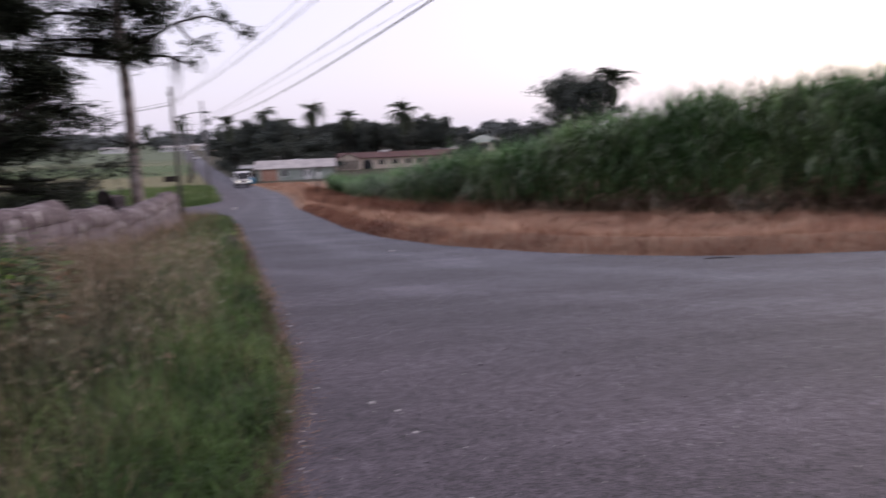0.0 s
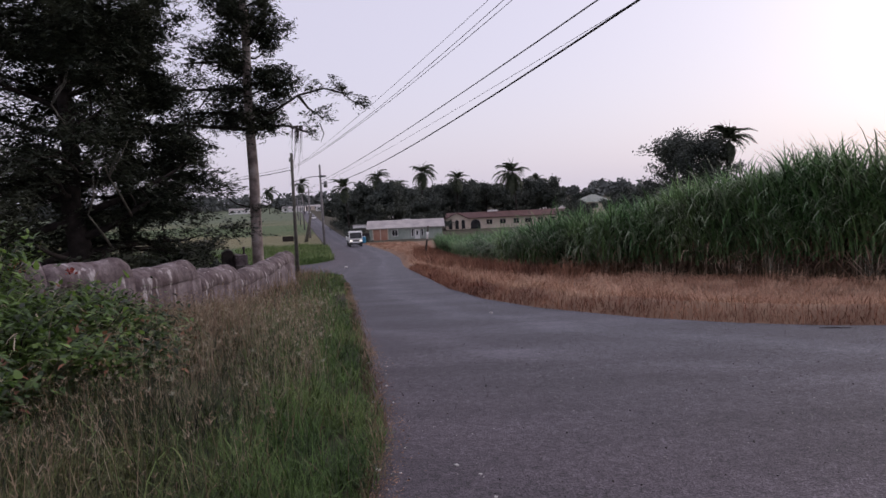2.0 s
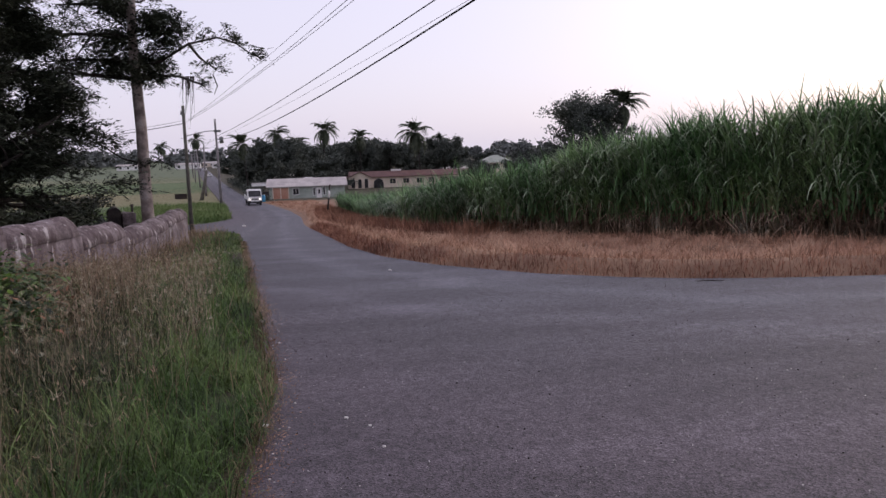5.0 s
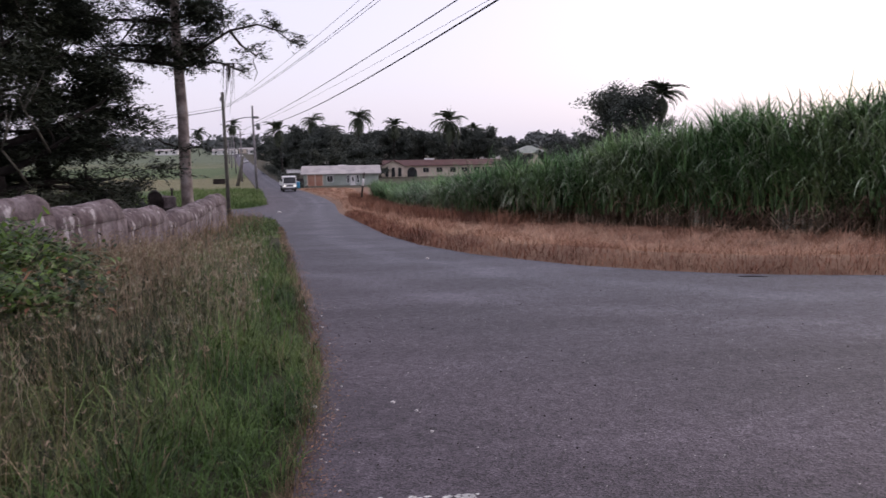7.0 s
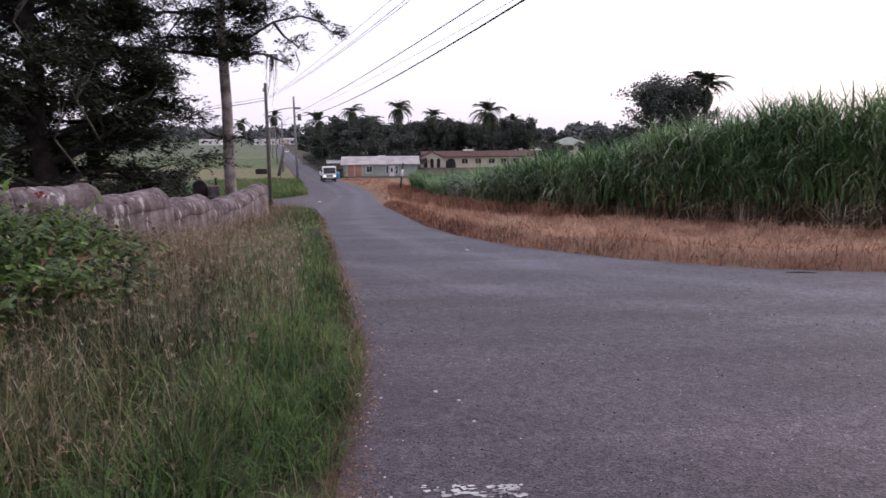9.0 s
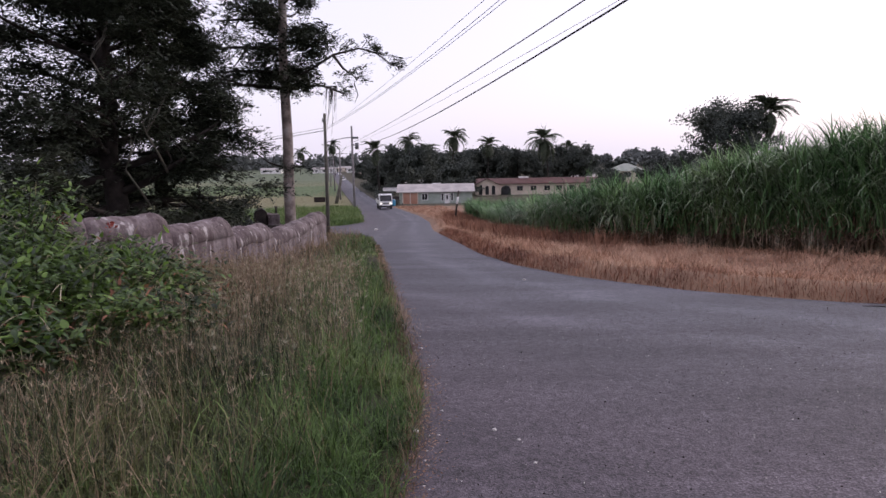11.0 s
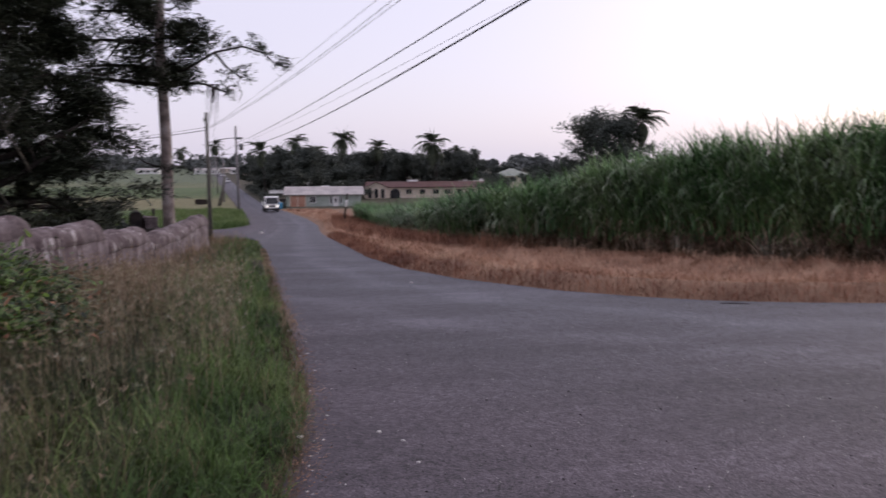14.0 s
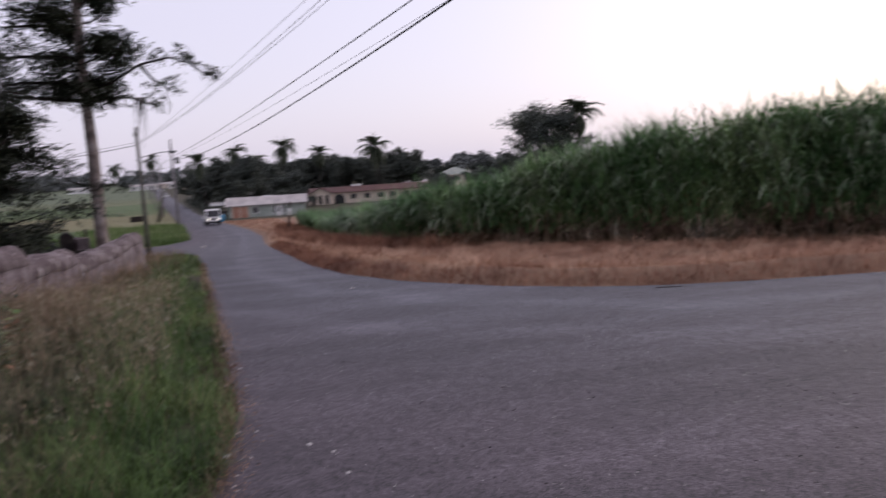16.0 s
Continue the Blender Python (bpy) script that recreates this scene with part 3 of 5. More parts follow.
boundary_wall = tagged(new("boundary_wall"), "low weathered stone wall with rounded coping stones stepping downhill", "wall")
# ends of each section and the level of its top, stepping down the slope
WALL = [(-9.7, 9.0, -7.75, 10.3, 0.98), (-7.75, 10.3, -5.95, 11.6, 0.8), (-5.95, 11.6, -5.12, 13.05, 0.66), (-5.12, 13.05, -4.56, 15.15, 0.4), (-4.56, 15.15, -4.31, 17.45, 0.1),
        (-4.31, 17.45, -4.15, 19.5, -0.13), (-4.15, 19.5, -4.22, 21.6, -0.17), (-4.22, 21.6, -4.33, 23.8, -0.18), (-4.33, 23.8, -4.38, 25.9, -0.2)]
for i, (a, b, c, d, top) in enumerate(WALL):
    wall_section(a, b, c, d, top, 0.72 - 0.015 * i)


# ---- trees ----
def limb(rng, start, direction, length, r0, depth, out, tips, flat=1.0):
    """A crooked limb that forks; collects tubes and tip points. flat below 1 keeps the forks level."""
    p, d = Vector(start), Vector(direction).normalized()
    pts, rad = [tuple(p)], [r0]
    k = 5
    even = Vector((1, 1, flat))
    for i in range(k):
        d = (d + Vector(rng.normal(size=3)) * even * 0.16 + Vector((0, 0, 0.05 * flat))).normalized()
        p = p + d * (length / k)
        pts.append(tuple(p))
        rad.append(r0 * (1 - 0.75 * (i + 1) / k))
        if depth > 0 and i >= 1:
            e = (d + Vector(rng.normal(size=3)) * even * 0.75).normalized()
            limb(rng, p, e, length * rng.uniform(0.45, 0.65), rad[-1] * 0.7, depth - 1, out, tips, flat)
        if i >= 2 or depth == 0:
            tips.append(tuple(p))
    out.append((pts, rad, 6 if r0 > 0.06 else 4))


def sprays(centres, rng, length, leaf, pairs=5, drop=0.3):
    """Feathered leaf sprays: leaflets in pairs along a twig that reaches out level and nods at the end."""
    n = len(centres)
    az, up = rng.uniform(0, 2 * np.pi, n), rng.normal(size=n) * 0.3 - 0.12
    d = np.stack([np.cos(az) * np.cos(up), np.sin(az) * np.cos(up), np.sin(up)], 1)
    side = np.stack([-np.sin(az), np.cos(az), rng.normal(size=n) * 0.35], 1)
    ln = (length * rng.uniform(0.6, 1.3, n))[:, None]
    vs = []
    for k in range(pairs):
        s = (k + 0.6) / pairs
        c = centres + d * ln * (s - 0.4)
        c[:, 2] -= drop * ln[:, 0] * s * s
        for sg in (-1, 1):
            ld = d * 0.55 + side * sg + rng.normal(size=(n, 3)) * 0.22
            ld /= np.linalg.norm(ld, axis=1)[:, None]
            wv = np.cross(ld, np.stack([rng.normal(size=n) * 0.4, rng.normal(size=n) * 0.4, np.ones(n)], 1))
            size = (leaf * rng.uniform(0.7, 1.3, n) * (1.15 - 0.5 * s))[:, None]
            vs.append(np.stack([c, c + ld * size * 0.45 + wv * size * 0.2, c + ld * size, c + ld * size * 0.45 - wv * size * 0.2], 1))
    v = np.concatenate(vs).reshape(-1, 3)
    return v, np.arange(len(v)).reshape(-1, 4)


def broad_tree(label, at, tall, spread, trunk_r, n_leaf, leaf, clump, seed, leaf_mat, bark_mat, low=0.25, lean=(0, 0), name="tree", levels=2, boughs=11, feathered=0, flat=1.0):
    rng = np.random.default_rng(seed)
    x, y = at
    root = tagged(new(name), label, "tree")
    root.matrix_basis = pose(x, y, float(height(x, y)) - 0.1)
    out, tips = [], []
    n = 8
    axis = [(lean[0] * (i / n) ** 2 + 0.15 * rng.normal() * (i > 0), lean[1] * (i / n) ** 2 + 0.15 * rng.normal() * (i > 0), tall * 0.88 * i / n) for i in range(n + 1)]
    out.append((axis, [trunk_r * (1.35 if i == 0 else 1) * (1 - 0.85 * i / n) for i in range(n + 1)], 10))
    for i in range(boughs):
        s = low + (0.95 - low) * (i + rng.uniform(0, 0.8)) / boughs
        j = min(int(s * n), n - 1)
        a = Vector(axis[j]).lerp(Vector(axis[j + 1]), s * n - j)
        t = i * 2.4 + rng.uniform(-0.4, 0.4)
        reach = spread * (1.0 - 0.55 * max(0, (s - 0.35) / 0.65) ** 1.5) * rng.uniform(0.75, 1.1)
        limb(rng, a, (math.cos(t), math.sin(t), rng.uniform(-0.3, 0.3) if s < 0.4 else rng.uniform(0.0, 0.5)), reach, trunk_r * 0.42 * (1.1 - s), levels - 1, out, tips, flat)
    part("trunk", tubes("trunk", out, bark_mat), root)
    tips = np.array(tips)
    c = tips[rng.integers(0, len(tips), n_leaf)] + rng.normal(size=(n_leaf, 3)) * clump * np.array([1, 1, 0.6 * flat])
    c[:, 2] = np.maximum(c[:, 2], 0.3)
    v, f = sprays(c, rng, feathered, leaf) if feathered else leaves(c, leaf, rng)
    part("crown", mesh_of("crown", v, f, leaf_mat), root)
    return root


grand_tree = broad_tree("massive dark evergreen tree with dense foliage behind the stone wall", (-11.6, 24.5), 15.5, 3.6, 0.42, 16500, 0.185, 0.34, 11, M["leaf_dark"], M["dark_bark"], 0.03, boughs=42, levels=3, feathered=0.55, flat=0.6)
broad_tree("dark evergreen tree with low drooping branches", (-11.0, 27.5), 13.5, 2.6, 0.3, 9500, 0.185, 0.3, 23, M["leaf_dark"], M["dark_bark"], 0.05, boughs=32, levels=3, feathered=0.55, flat=0.5)
broad_tree("dark evergreen tree at the edge of a grove", (-17.6, 26.0), 14.0, 4.2, 0.26, 2500, 0.17, 0.26, 37, M["leaf_dark"], M["dark_bark"], 0.14, boughs=20, levels=3, feathered=0.55, flat=0.3)


bare = []
for k, (ax_, az_) in enumerate(((2.0, 2.9), (2.7, 4.0), (1.2, 6.2))):
    g_ = np.random.default_rng(300 + k)
    p = Vector((ax_, -3.3, az_))
    for q in range(3):
        e = p + Vector((g_.uniform(0.1, 0.8), -0.1, g_.uniform(0.5, 1.3)))
        mid = p.lerp(e, 0.5) + Vector((g_.uniform(-0.15, 0.15), 0, 0.05))
        bare.append(([tuple(p), tuple(mid), tuple(e)], [0.02, 0.014, 0.006], 5))
    bare.append(([(ax_ - 0.5, -0.6, az_ - 1.2), (ax_ - 0.2, -2.0, az_ - 0.6), (ax_, -3.3, az_)], [0.05, 0.035, 0.022], 6))
part("bare_branch", tubes("bare_branch", bare, M["pole_wood"]), grand_tree, None, "bare grey branch among the leaves")


def trunk_tree():
    """The tall straight trunk by the wall, with sparse sprays and one long branch over the road."""
    rng = np.random.default_rng(5)
    x, y = -6.62, 30.0
    zb = float(height(x, y))
    root = tagged(new("tree"), "tall straight pale trunk with dark leafy sprays high up", "tree")
    root.matrix_basis = pose(x, y, zb - 0.1)
    axis = [(0.025 * rng.normal() * (i > 1), 0.0, 1.15 * i) for i in range(13)]
    part("trunk", tubes("trunk", [(axis, [0.3 if i == 0 else 0.255 - 0.009 * i for i in range(13)], 12)], M["bark"]), root)
    ring_v, ring_f = sprays(np.array([(0.3, 0, 3.4)]) + rng.normal(size=(60, 3)) * np.array([0.48, 0.3, 0.16]), rng, 0.45, 0.16)
    tagged(part("leaf_tuft", mesh_of("leaf_tuft", ring_v, ring_f, M["leaf_dark"]), root, None, "tuft of dark leaves round the trunk"), kind="stuff")
    out, tips = [], []
    for i in range(34):
        h = 6.4 + 0.2 * i
        t = i * 2.4
        limb(rng, (0, 0, h), (math.cos(t), math.sin(t) * 0.8, rng.uniform(-0.15, 0.3)), rng.uniform(0.8, 1.8), 0.05, 1, out, tips, 0.9)
    for (dx, dz, ln, h) in ((-1.0, 0.03, 4.2, 6.6), (-1.0, -0.05, 3.4, 7.3), (-1.0, 0.1, 3.6, 8.2), (-1.0, 0.05, 3.2, 9.4)):
        limb(rng, (0, 0, h), (dx, -0.1, dz), ln, 0.1, 1, out, tips, 0.4)
    # a drooping limb low on the far side of the trunk
    low_limb = [(-2.1, 0.2, 4.3), (-1.5, 0.1, 4.0), (-0.8, 0, 3.5), (-0.2, 0, 3.3)]
    part("low_limb", tubes("low_limb", [(low_limb, [0.02, 0.03, 0.035, 0.045], 6)], M["dark_bark"]), root)
    # two long bare limbs towards the road, leafy at the twigs
    reach = [(-2.2, 0.2, 4.35), (-1.9, 0.1, 4.25), (-2.5, 0.2, 4.5)] + [(-1.1 - 0.17 * k, 0.15, 3.95 + 0.08 * k + 0.2 * math.sin(k * 2.1)) for k in range(9)]
    for spine in ([(0, 0, 7.0), (1.0, 0, 7.3), (2.1, -0.1, 7.95), (3.2, -0.1, 8.2), (3.9, -0.15, 8.0), (4.5, -0.15, 7.55)], [(0, 0, 6.7), (0.8, 0, 6.72), (1.6, -0.05, 6.7), (2.5, -0.1, 6.35)],
                  [(2.1, -0.1, 7.95), (2.5, -0.1, 7.4), (3.1, -0.1, 6.95)]):
        out.append((spine, [0.065 - 0.009 * k for k in range(len(spine))], 6))
        for p, q in zip(spine[1:], spine[2:] + [spine[-1]]):
            for s in (0.15, 0.5, 0.85):
                a = Vector(p).lerp(Vector(q), s)
                e = a + Vector((rng.uniform(-0.1, 0.55), rng.uniform(-0.4, 0.4), rng.uniform(-0.25, 0.45)))
                out.append(([tuple(a), tuple(a.lerp(e, 0.5) + Vector((0, 0, 0.05))), tuple(e)], [0.016, 0.011, 0.005], 4))
                reach += [tuple(e), tuple(a.lerp(e, 0.65))]
    part("branch_work", tubes("branch_work", out, M["dark_bark"]), root)
    sets = []
    for ends, n, spread in ((np.array(tips), 5600, (0.26, 0.26, 0.16)), (np.array(reach), 210, (0.12, 0.12, 0.06))):
        c = ends[rng.integers(0, len(ends), n)] + rng.normal(size=(n, 3)) * np.array(spread)
        sets.append(sprays(c, rng, 0.5, 0.165))
    part("crown", mesh_of("crown", *joined(sets), M["leaf_dark"]), root)
    # creeper strands that hang from the long branch
    hang = []
    for i in range(16):
        sx = 1.75 + 0.03 * i + rng.normal() * 0.05
        ln = rng.uniform(0.3, 2.2)
        hang.append(([(sx, 0, 6.7), (sx - 0.05, 0, 6.7 - ln * 0.5), (sx - 0.15 + 0.06 * rng.normal(), 0, 6.7 - ln)], [0.014, 0.007, 0.003], 4))
    hang.append(([(3.1, -0.1, 6.95), (2.95, -0.1, 6.75), (3.1, -0.1, 6.3), (2.95, -0.1, 5.95)], [0.02, 0.025, 0.02, 0.008], 4))
    hang.append(([(1.95, -0.1, 6.65), (2.0, -0.1, 6.35), (1.93, -0.1, 5.95)], [0.05, 0.06, 0.015], 5))
    part("creeper", tubes("creeper", hang, M["dark_bark"]), root)


trunk_tree()


# ---- poles, lamp and cables ----
def pole(label, x, y, tall, r, mat, lean=0.0, name="utility_pole"):
    root = tagged(new(name), label, "pole")
    root.matrix_basis = pose(x, y, float(height(x, y)) - 0.3)
    part("shaft", tubes("shaft", [([(0, 0, 0), (lean * 0.5, 0, tall * 0.5 + 0.15), (lean, 0, tall + 0.3)], [r * 1.25, r, r * 0.8], 10)], mat), root)
    return root


lamp_pole = pole("slim dark wooden pole with a curved street lamp arm", -6.85, 41.0, 7.1, 0.1, M["pole_wood"], 0.02, "street_lamp")
arm = [(0.05 + 1.55 * s, 0, 5.72 + 0.28 * math.sin(s * 1.6)) for s in np.linspace(0, 1, 7)]
part("arm", tubes("arm", [(arm, [0.022] * 7, 6)], M["metal"]), lamp_pole)
part("lamp_head", bm_mesh("lamp_head", box(0.42, 0.16, 0.12, (1.75, 0, 5.92), 0.03), M["metal"]), lamp_pole, None, "grey street lamp head")
part("sign_plate", bm_mesh("sign_plate", box(0.66, 0.05, 0.3, (-0.45, 0, 2.25), 0.02), M["rust"]), lamp_pole, None, "dark rusty back of a sign plate")
part("insulator", tubes("insulator", [([(-0.1, 0, 6.9), (-0.1, 0, 7.12)], [0.05, 0.03], 6)], M["metal"]), lamp_pole)

main_pole = pole("tall grey utility pole with a transformer can", -12.85, 100.0, 11.9, 0.16, M["pole_grey"], -0.1)
part("transformer", tubes("transformer", [([(0.6, 0, 8.9), (0.6, 0, 9.8)], [0.26, 0.26], 10)], M["metal"]), main_pole)
part("bracket", bm_mesh("bracket", box(0.5, 0.1, 0.1, (0.25, 0, 9.4)), M["metal"]), main_pole)
for x, y, h, ln in ((-22.3, 150, 10.5, 0.2), (-32, 205, 10.5, -0.3), (-40.5, 250, 10, 0.4), (-51, 310, 10, 0.1), (-62, 375, 10, 0.0)):
    p = pole("grey utility pole beside the climbing road", x, y, h, 0.17, M["pole_grey"], ln)
    part("crossarm", bm_mesh("crossarm", box(1.8, 0.12, 0.12, (ln, 0, h - 0.4)), M["pole_wood"]), p)
lean_pole = pole("leaning dark stump of an old pole in the grass", -20.5, 132, 5.4, 0.28, M["pole_wood"], 1.3)


def cable(a, b, sag, r, label="black overhead cable strung between poles"):
    a, b = Vector(a), Vector(b)
    pts = []
    for i in range(25):
        s = i / 24
        p = a.lerp(b, s)
        p.z -= sag * 4 * s * (1 - s)
        pts.append(tuple(p))
    return tagged(new("overhead_cable", tubes("overhead_cable", [(pts, [r] * 25, 5)], M["wire"])), label, "cable", "overhead cables")


E0 = 1.55
def beyond(a, b, k):
    return tuple(a[i] + (b[i] - a[i]) * k for i in range(3))


for (z0, xb, zb, sag, r) in ((3.05, 9.0, 6.1, 0.8, 0.022), (2.73, 7.3, 5.66, 2.0, 0.026), (2.75, 10.3, 6.1, 0.76, 0.009)):
    a = (-12.9, 100.0, z0 + E0)
    cable(a, beyond(a, (xb, 0.0, zb + E0), 1.25), sag, r)
for (z0, xb, zb, sag, r) in ((1.93, 7.0, 6.16, 0.5, 0.006), (2.1, 6.3, 5.98, 1.08, 0.007), (1.96, 6.9, 6.05, 0.9, 0.007)):
    a = (-6.87, 41.0, z0 + E0)
    cable(a, beyond(a, (xb, 0.0, zb + E0), 1.25), sag, r)
    cable(a, (-32.0, 62.0, z0 + E0 - 0.6), 0.5, 0.010)
cable((-7.05, 41, 1.15 + E0), (-12.9, 100, 2.9 + E0), 0.5, 0.014)
poles_y = [(-13, 100, 2.6), (-22.3, 150, 2.4), (-32.3, 205, 2.3), (-40.1, 250, 2.0), (-51, 310, 2.4), (-62, 375, 3.5)]
for a, b in zip(poles_y, poles_y[1:]):
    for dx in (-0.7, 0.7):
        cable((a[0] + dx, a[1], a[2] + E0), (b[0] + dx, b[1], b[2] + E0), 0.5, 0.02)


# ---- houses ----
def gable_roof(w, d, eave, ridge, over=0.35, thick=0.12):
    """Ridge along x."""
    bm = bmesh.new()
    W, Dp = w / 2 + over, d / 2 + over
    drop = (ridge - eave) * over / (d / 2)
    prof = [(-Dp, eave - drop), (0, ridge), (Dp, eave - drop), (Dp, eave - drop + thick), (0, ridge + thick), (-Dp, eave - drop + thick)]
    rings = [[bm.verts.new((x, a, b)) for a, b in prof] for x in (-W, W)]
    for k in range(6):
        bm.faces.new((rings[0][k], rings[0][(k + 1) % 6], rings[1][(k + 1) % 6], rings[1][k]))
    bm.faces.new(rings[0])
    bm.faces.new(rings[1][::-1])
    bmesh.ops.recalc_face_normals(bm, faces=bm.faces[:])
    return bm


def gable_walls(w, d, eave, ridge):
    bm = bmesh.new()
    prof = [(-d / 2, 0), (d / 2, 0), (d / 2, eave), (0, ridge), (-d / 2, eave)]
    rings = [[bm.verts.new((x, a, b)) for a, b in prof] for x in (-w / 2, w / 2)]
    for k in range(5):
        bm.faces.new((rings[0][k], rings[0][(k + 1) % 5], rings[1][(k + 1) % 5], rings[1][k]))
    bm.faces.new(rings[0])
    bm.faces.new(rings[1][::-1])
    bmesh.ops.recalc_face_normals(bm, faces=bm.faces[:])
    return bm


def hip_roof(w, d, eave, ridge, over=0.5):
    bm = bmesh.new()
    W, Dp = w / 2 + over, d / 2 + over
    r = max(0.2, W - Dp)
    lo = [bm.verts.new(p) for p in ((-W, -Dp, eave), (W, -Dp, eave), (W, Dp, eave), (-W, Dp, eave))]
    a, b = bm.verts.new((-r, 0, ridge)), bm.verts.new((r, 0, ridge))
    for f in ((lo[0], lo[1], b, a), (lo[1], lo[2], b), (lo[2], lo[3], a, b), (lo[3], lo[0], a), (lo[3], lo[2], lo[1], lo[0])):
        bm.faces.new(f)
    return bm


def window(house, x, y, z, w, h, frame_mat, bars=1, name="window"):
    """A recessed-looking window on a wall that faces -y: a proud frame, dark glass and glazing bars."""
    fw = 0.09
    bm = box(w + 2 * fw, 0.1, fw, (0, 0, -fw))
    for b in (box(w + 2 * fw, 0.1, fw, (0, 0, h)), box(fw, 0.1, h, (-w / 2 - fw / 2, 0, 0)), box(fw, 0.1, h, (w / 2 + fw / 2, 0, 0))):
        me = bpy.data.meshes.new("tmp")
        b.to_mesh(me)
        b.free()
        bm.from_mesh(me)
        bpy.data.meshes.remove(me)
    win = part(name, bm_mesh(name, bm, frame_mat), house, pose(x, y - 0.05, z))
    part("pane", bm_mesh("pane", box(w, 0.03, h, (0, 0.03, 0)), M["dark_opening"]), win)
    for i in range(bars):
        part("glazing_bar", bm_mesh("glazing_bar", box(0.06, 0.05, h, (-w / 2 + w * (i + 1) / (bars + 1), 0, 0)), frame_mat), win)
    return win


def house(label, x, y, turn, base=None):
    root = tagged(new("house"), label, "house")
    zb = float(height(x, y)) if base is None else base
    root.matrix_basis = pose(x, y, zb - 0.1, 0, 0, turn)
    return root


# pale green bungalow
h1 = house("pale green bungalow with grey sheet roof and orange porch", -1.4, 129, 0, -5.92)
part("wall", bm_mesh("wall", gable_walls(13.2, 7, 2.45, 3.55), M["green_paint"]), h1)
part("roof", bm_mesh("roof", gable_roof(13.2, 7, 2.45, 3.6, 0.5), M["grey_roof"]), h1)
part("porch_wall", bm_mesh("porch_wall", box(2.6, 0.16, 2.1, (-4.6, -3.55, 0.1)), M["orange_paint"]), h1, None, "faded orange porch wall")
for px_ in (-5.95, -4.6, -3.25):
    part("porch_post", bm_mesh("porch_post", box(0.16, 0.16, 2.35, (px_, -3.75, 0)), M["cream_paint"]), h1)
window(h1, -2.0, -3.52, 0.95, 0.95, 1.05, M["white_paint"], 1)
door = part("door", bm_mesh("door", box(0.95, 0.1, 2.0, (2.05, -3.56, 0.1), 0.02), M["white_paint"]), h1, None, "white panelled front door")
part("door_light", bm_mesh("door_light", box(0.32, 0.04, 0.7, (2.05, -3.63, 1.0)), M["dark_opening"]), door)
window(h1, 1.2, -3.52, 0.75, 0.3, 1.3, M["white_paint"], 0)
window(h1, 2.95, -3.52, 0.75, 0.3, 1.3, M["white_paint"], 0)
part("water_tank", bm_mesh("water_tank", box(1.6, 1.0, 0.5, (0.2, 1.0, 3.3), 0.05), M["white_paint"]), h1)

# long cream house with a dark red roof
h2 = house("long cream house with dark red roof and arched openings", 23.6, 168, 0, -6.2)
part("wall", bm_mesh("wall", gable_walls(30.5, 9, 2.75, 3.75), M["cream_paint"]), h2)
part("roof", bm_mesh("roof", gable_roof(30.5, 9, 2.75, 3.8, 0.6), M["red_roof"]), h2)
wing = part("gable_wing", bm_mesh("gable_wing", gable_walls(3.2, 5.2, 2.7, 3.9), M["cream_paint"]), h2, pose(-13.4, -4.2, 0, 0, 0, 90))
part("wing_roof", bm_mesh("wing_roof", gable_roof(3.2, 5.2, 2.7, 3.95, 0.4), M["red_roof"]), h2, pose(-13.4, -4.2, 0, 0, 0, 90))


def arch(w, h, thick=0.08):
    bm = bmesh.new()
    ring = [(-w / 2, 0), (w / 2, 0)] + [(w / 2 * math.cos(math.pi * k / 10), h - w / 2 + w / 2 * math.sin(math.pi * k / 10)) for k in range(11)]
    a = [bm.verts.new((x, 0, z)) for x, z in ring]
    b = [bm.verts.new((x, thick, z)) for x, z in ring]
    bm.faces.new(a)
    bm.faces.new(b[::-1])
    for k in range(len(ring)):
        j = (k + 1) % len(ring)
        bm.faces.new((a[k], b[k], b[j], a[j]))
    bmesh.ops.recalc_face_normals(bm, faces=bm.faces[:])
    return bm


for ax_ in (-14.9, -13.4, -11.9):
    part("arched_opening", bm_mesh("arched_opening", arch(0.8, 2.1), M["dark_opening"]), h2, pose(ax_, -5.86, 0.25))
part("arched_opening", bm_mesh("arched_opening", arch(2.3, 2.2), M["dark_opening"]), h2, pose(-8.9, -4.56, 0.1))
for wx in (-5.6, -2.4, 0.8, 3.6, 6.6, 9.4, 12.9):
    window(h2, wx, -4.55, 1.05, 1.35, 1.1, M["cream_paint"], 1)
part("roof_box", bm_mesh("roof_box", box(2.4, 1.4, 0.7, (-4.2, 0.5, 3.55), 0.05), M["white_paint"]), h2, None, "white box on the roof ridge")

h3 = house("long low shed with a pale sheet roof", 37, 200, 0, -6.3)
part("wall", bm_mesh("wall", gable_walls(13, 6, 3.0, 3.9), M["cream_paint"]), h3)
part("roof", bm_mesh("roof", gable_roof(13, 6, 3.0, 4.0, 0.5), M["grey_roof"]), h3)
h4 = house("pale two-storey house with a grey-green hipped roof", 54, 206, -8, -6.2)
part("wall", bm_mesh("wall", box(9.5, 8, 4.6), M["cream_paint"]), h4)
part("roof", bm_mesh("roof", hip_roof(9.5, 8, 4.6, 6.8, 0.9), M["green_roof"]), h4)
for wx in (-2.8, 0.4, 3.0):
    window(h4, wx, -4.02, 2.9, 1.1, 1.2, M["white_paint"], 1)
h5 = house("small house with a grey hipped roof among the trees", -5.5, 182, 0, -6.3)
part("wall", bm_mesh("wall", box(8, 6, 3.0), M["green_paint"]), h5)
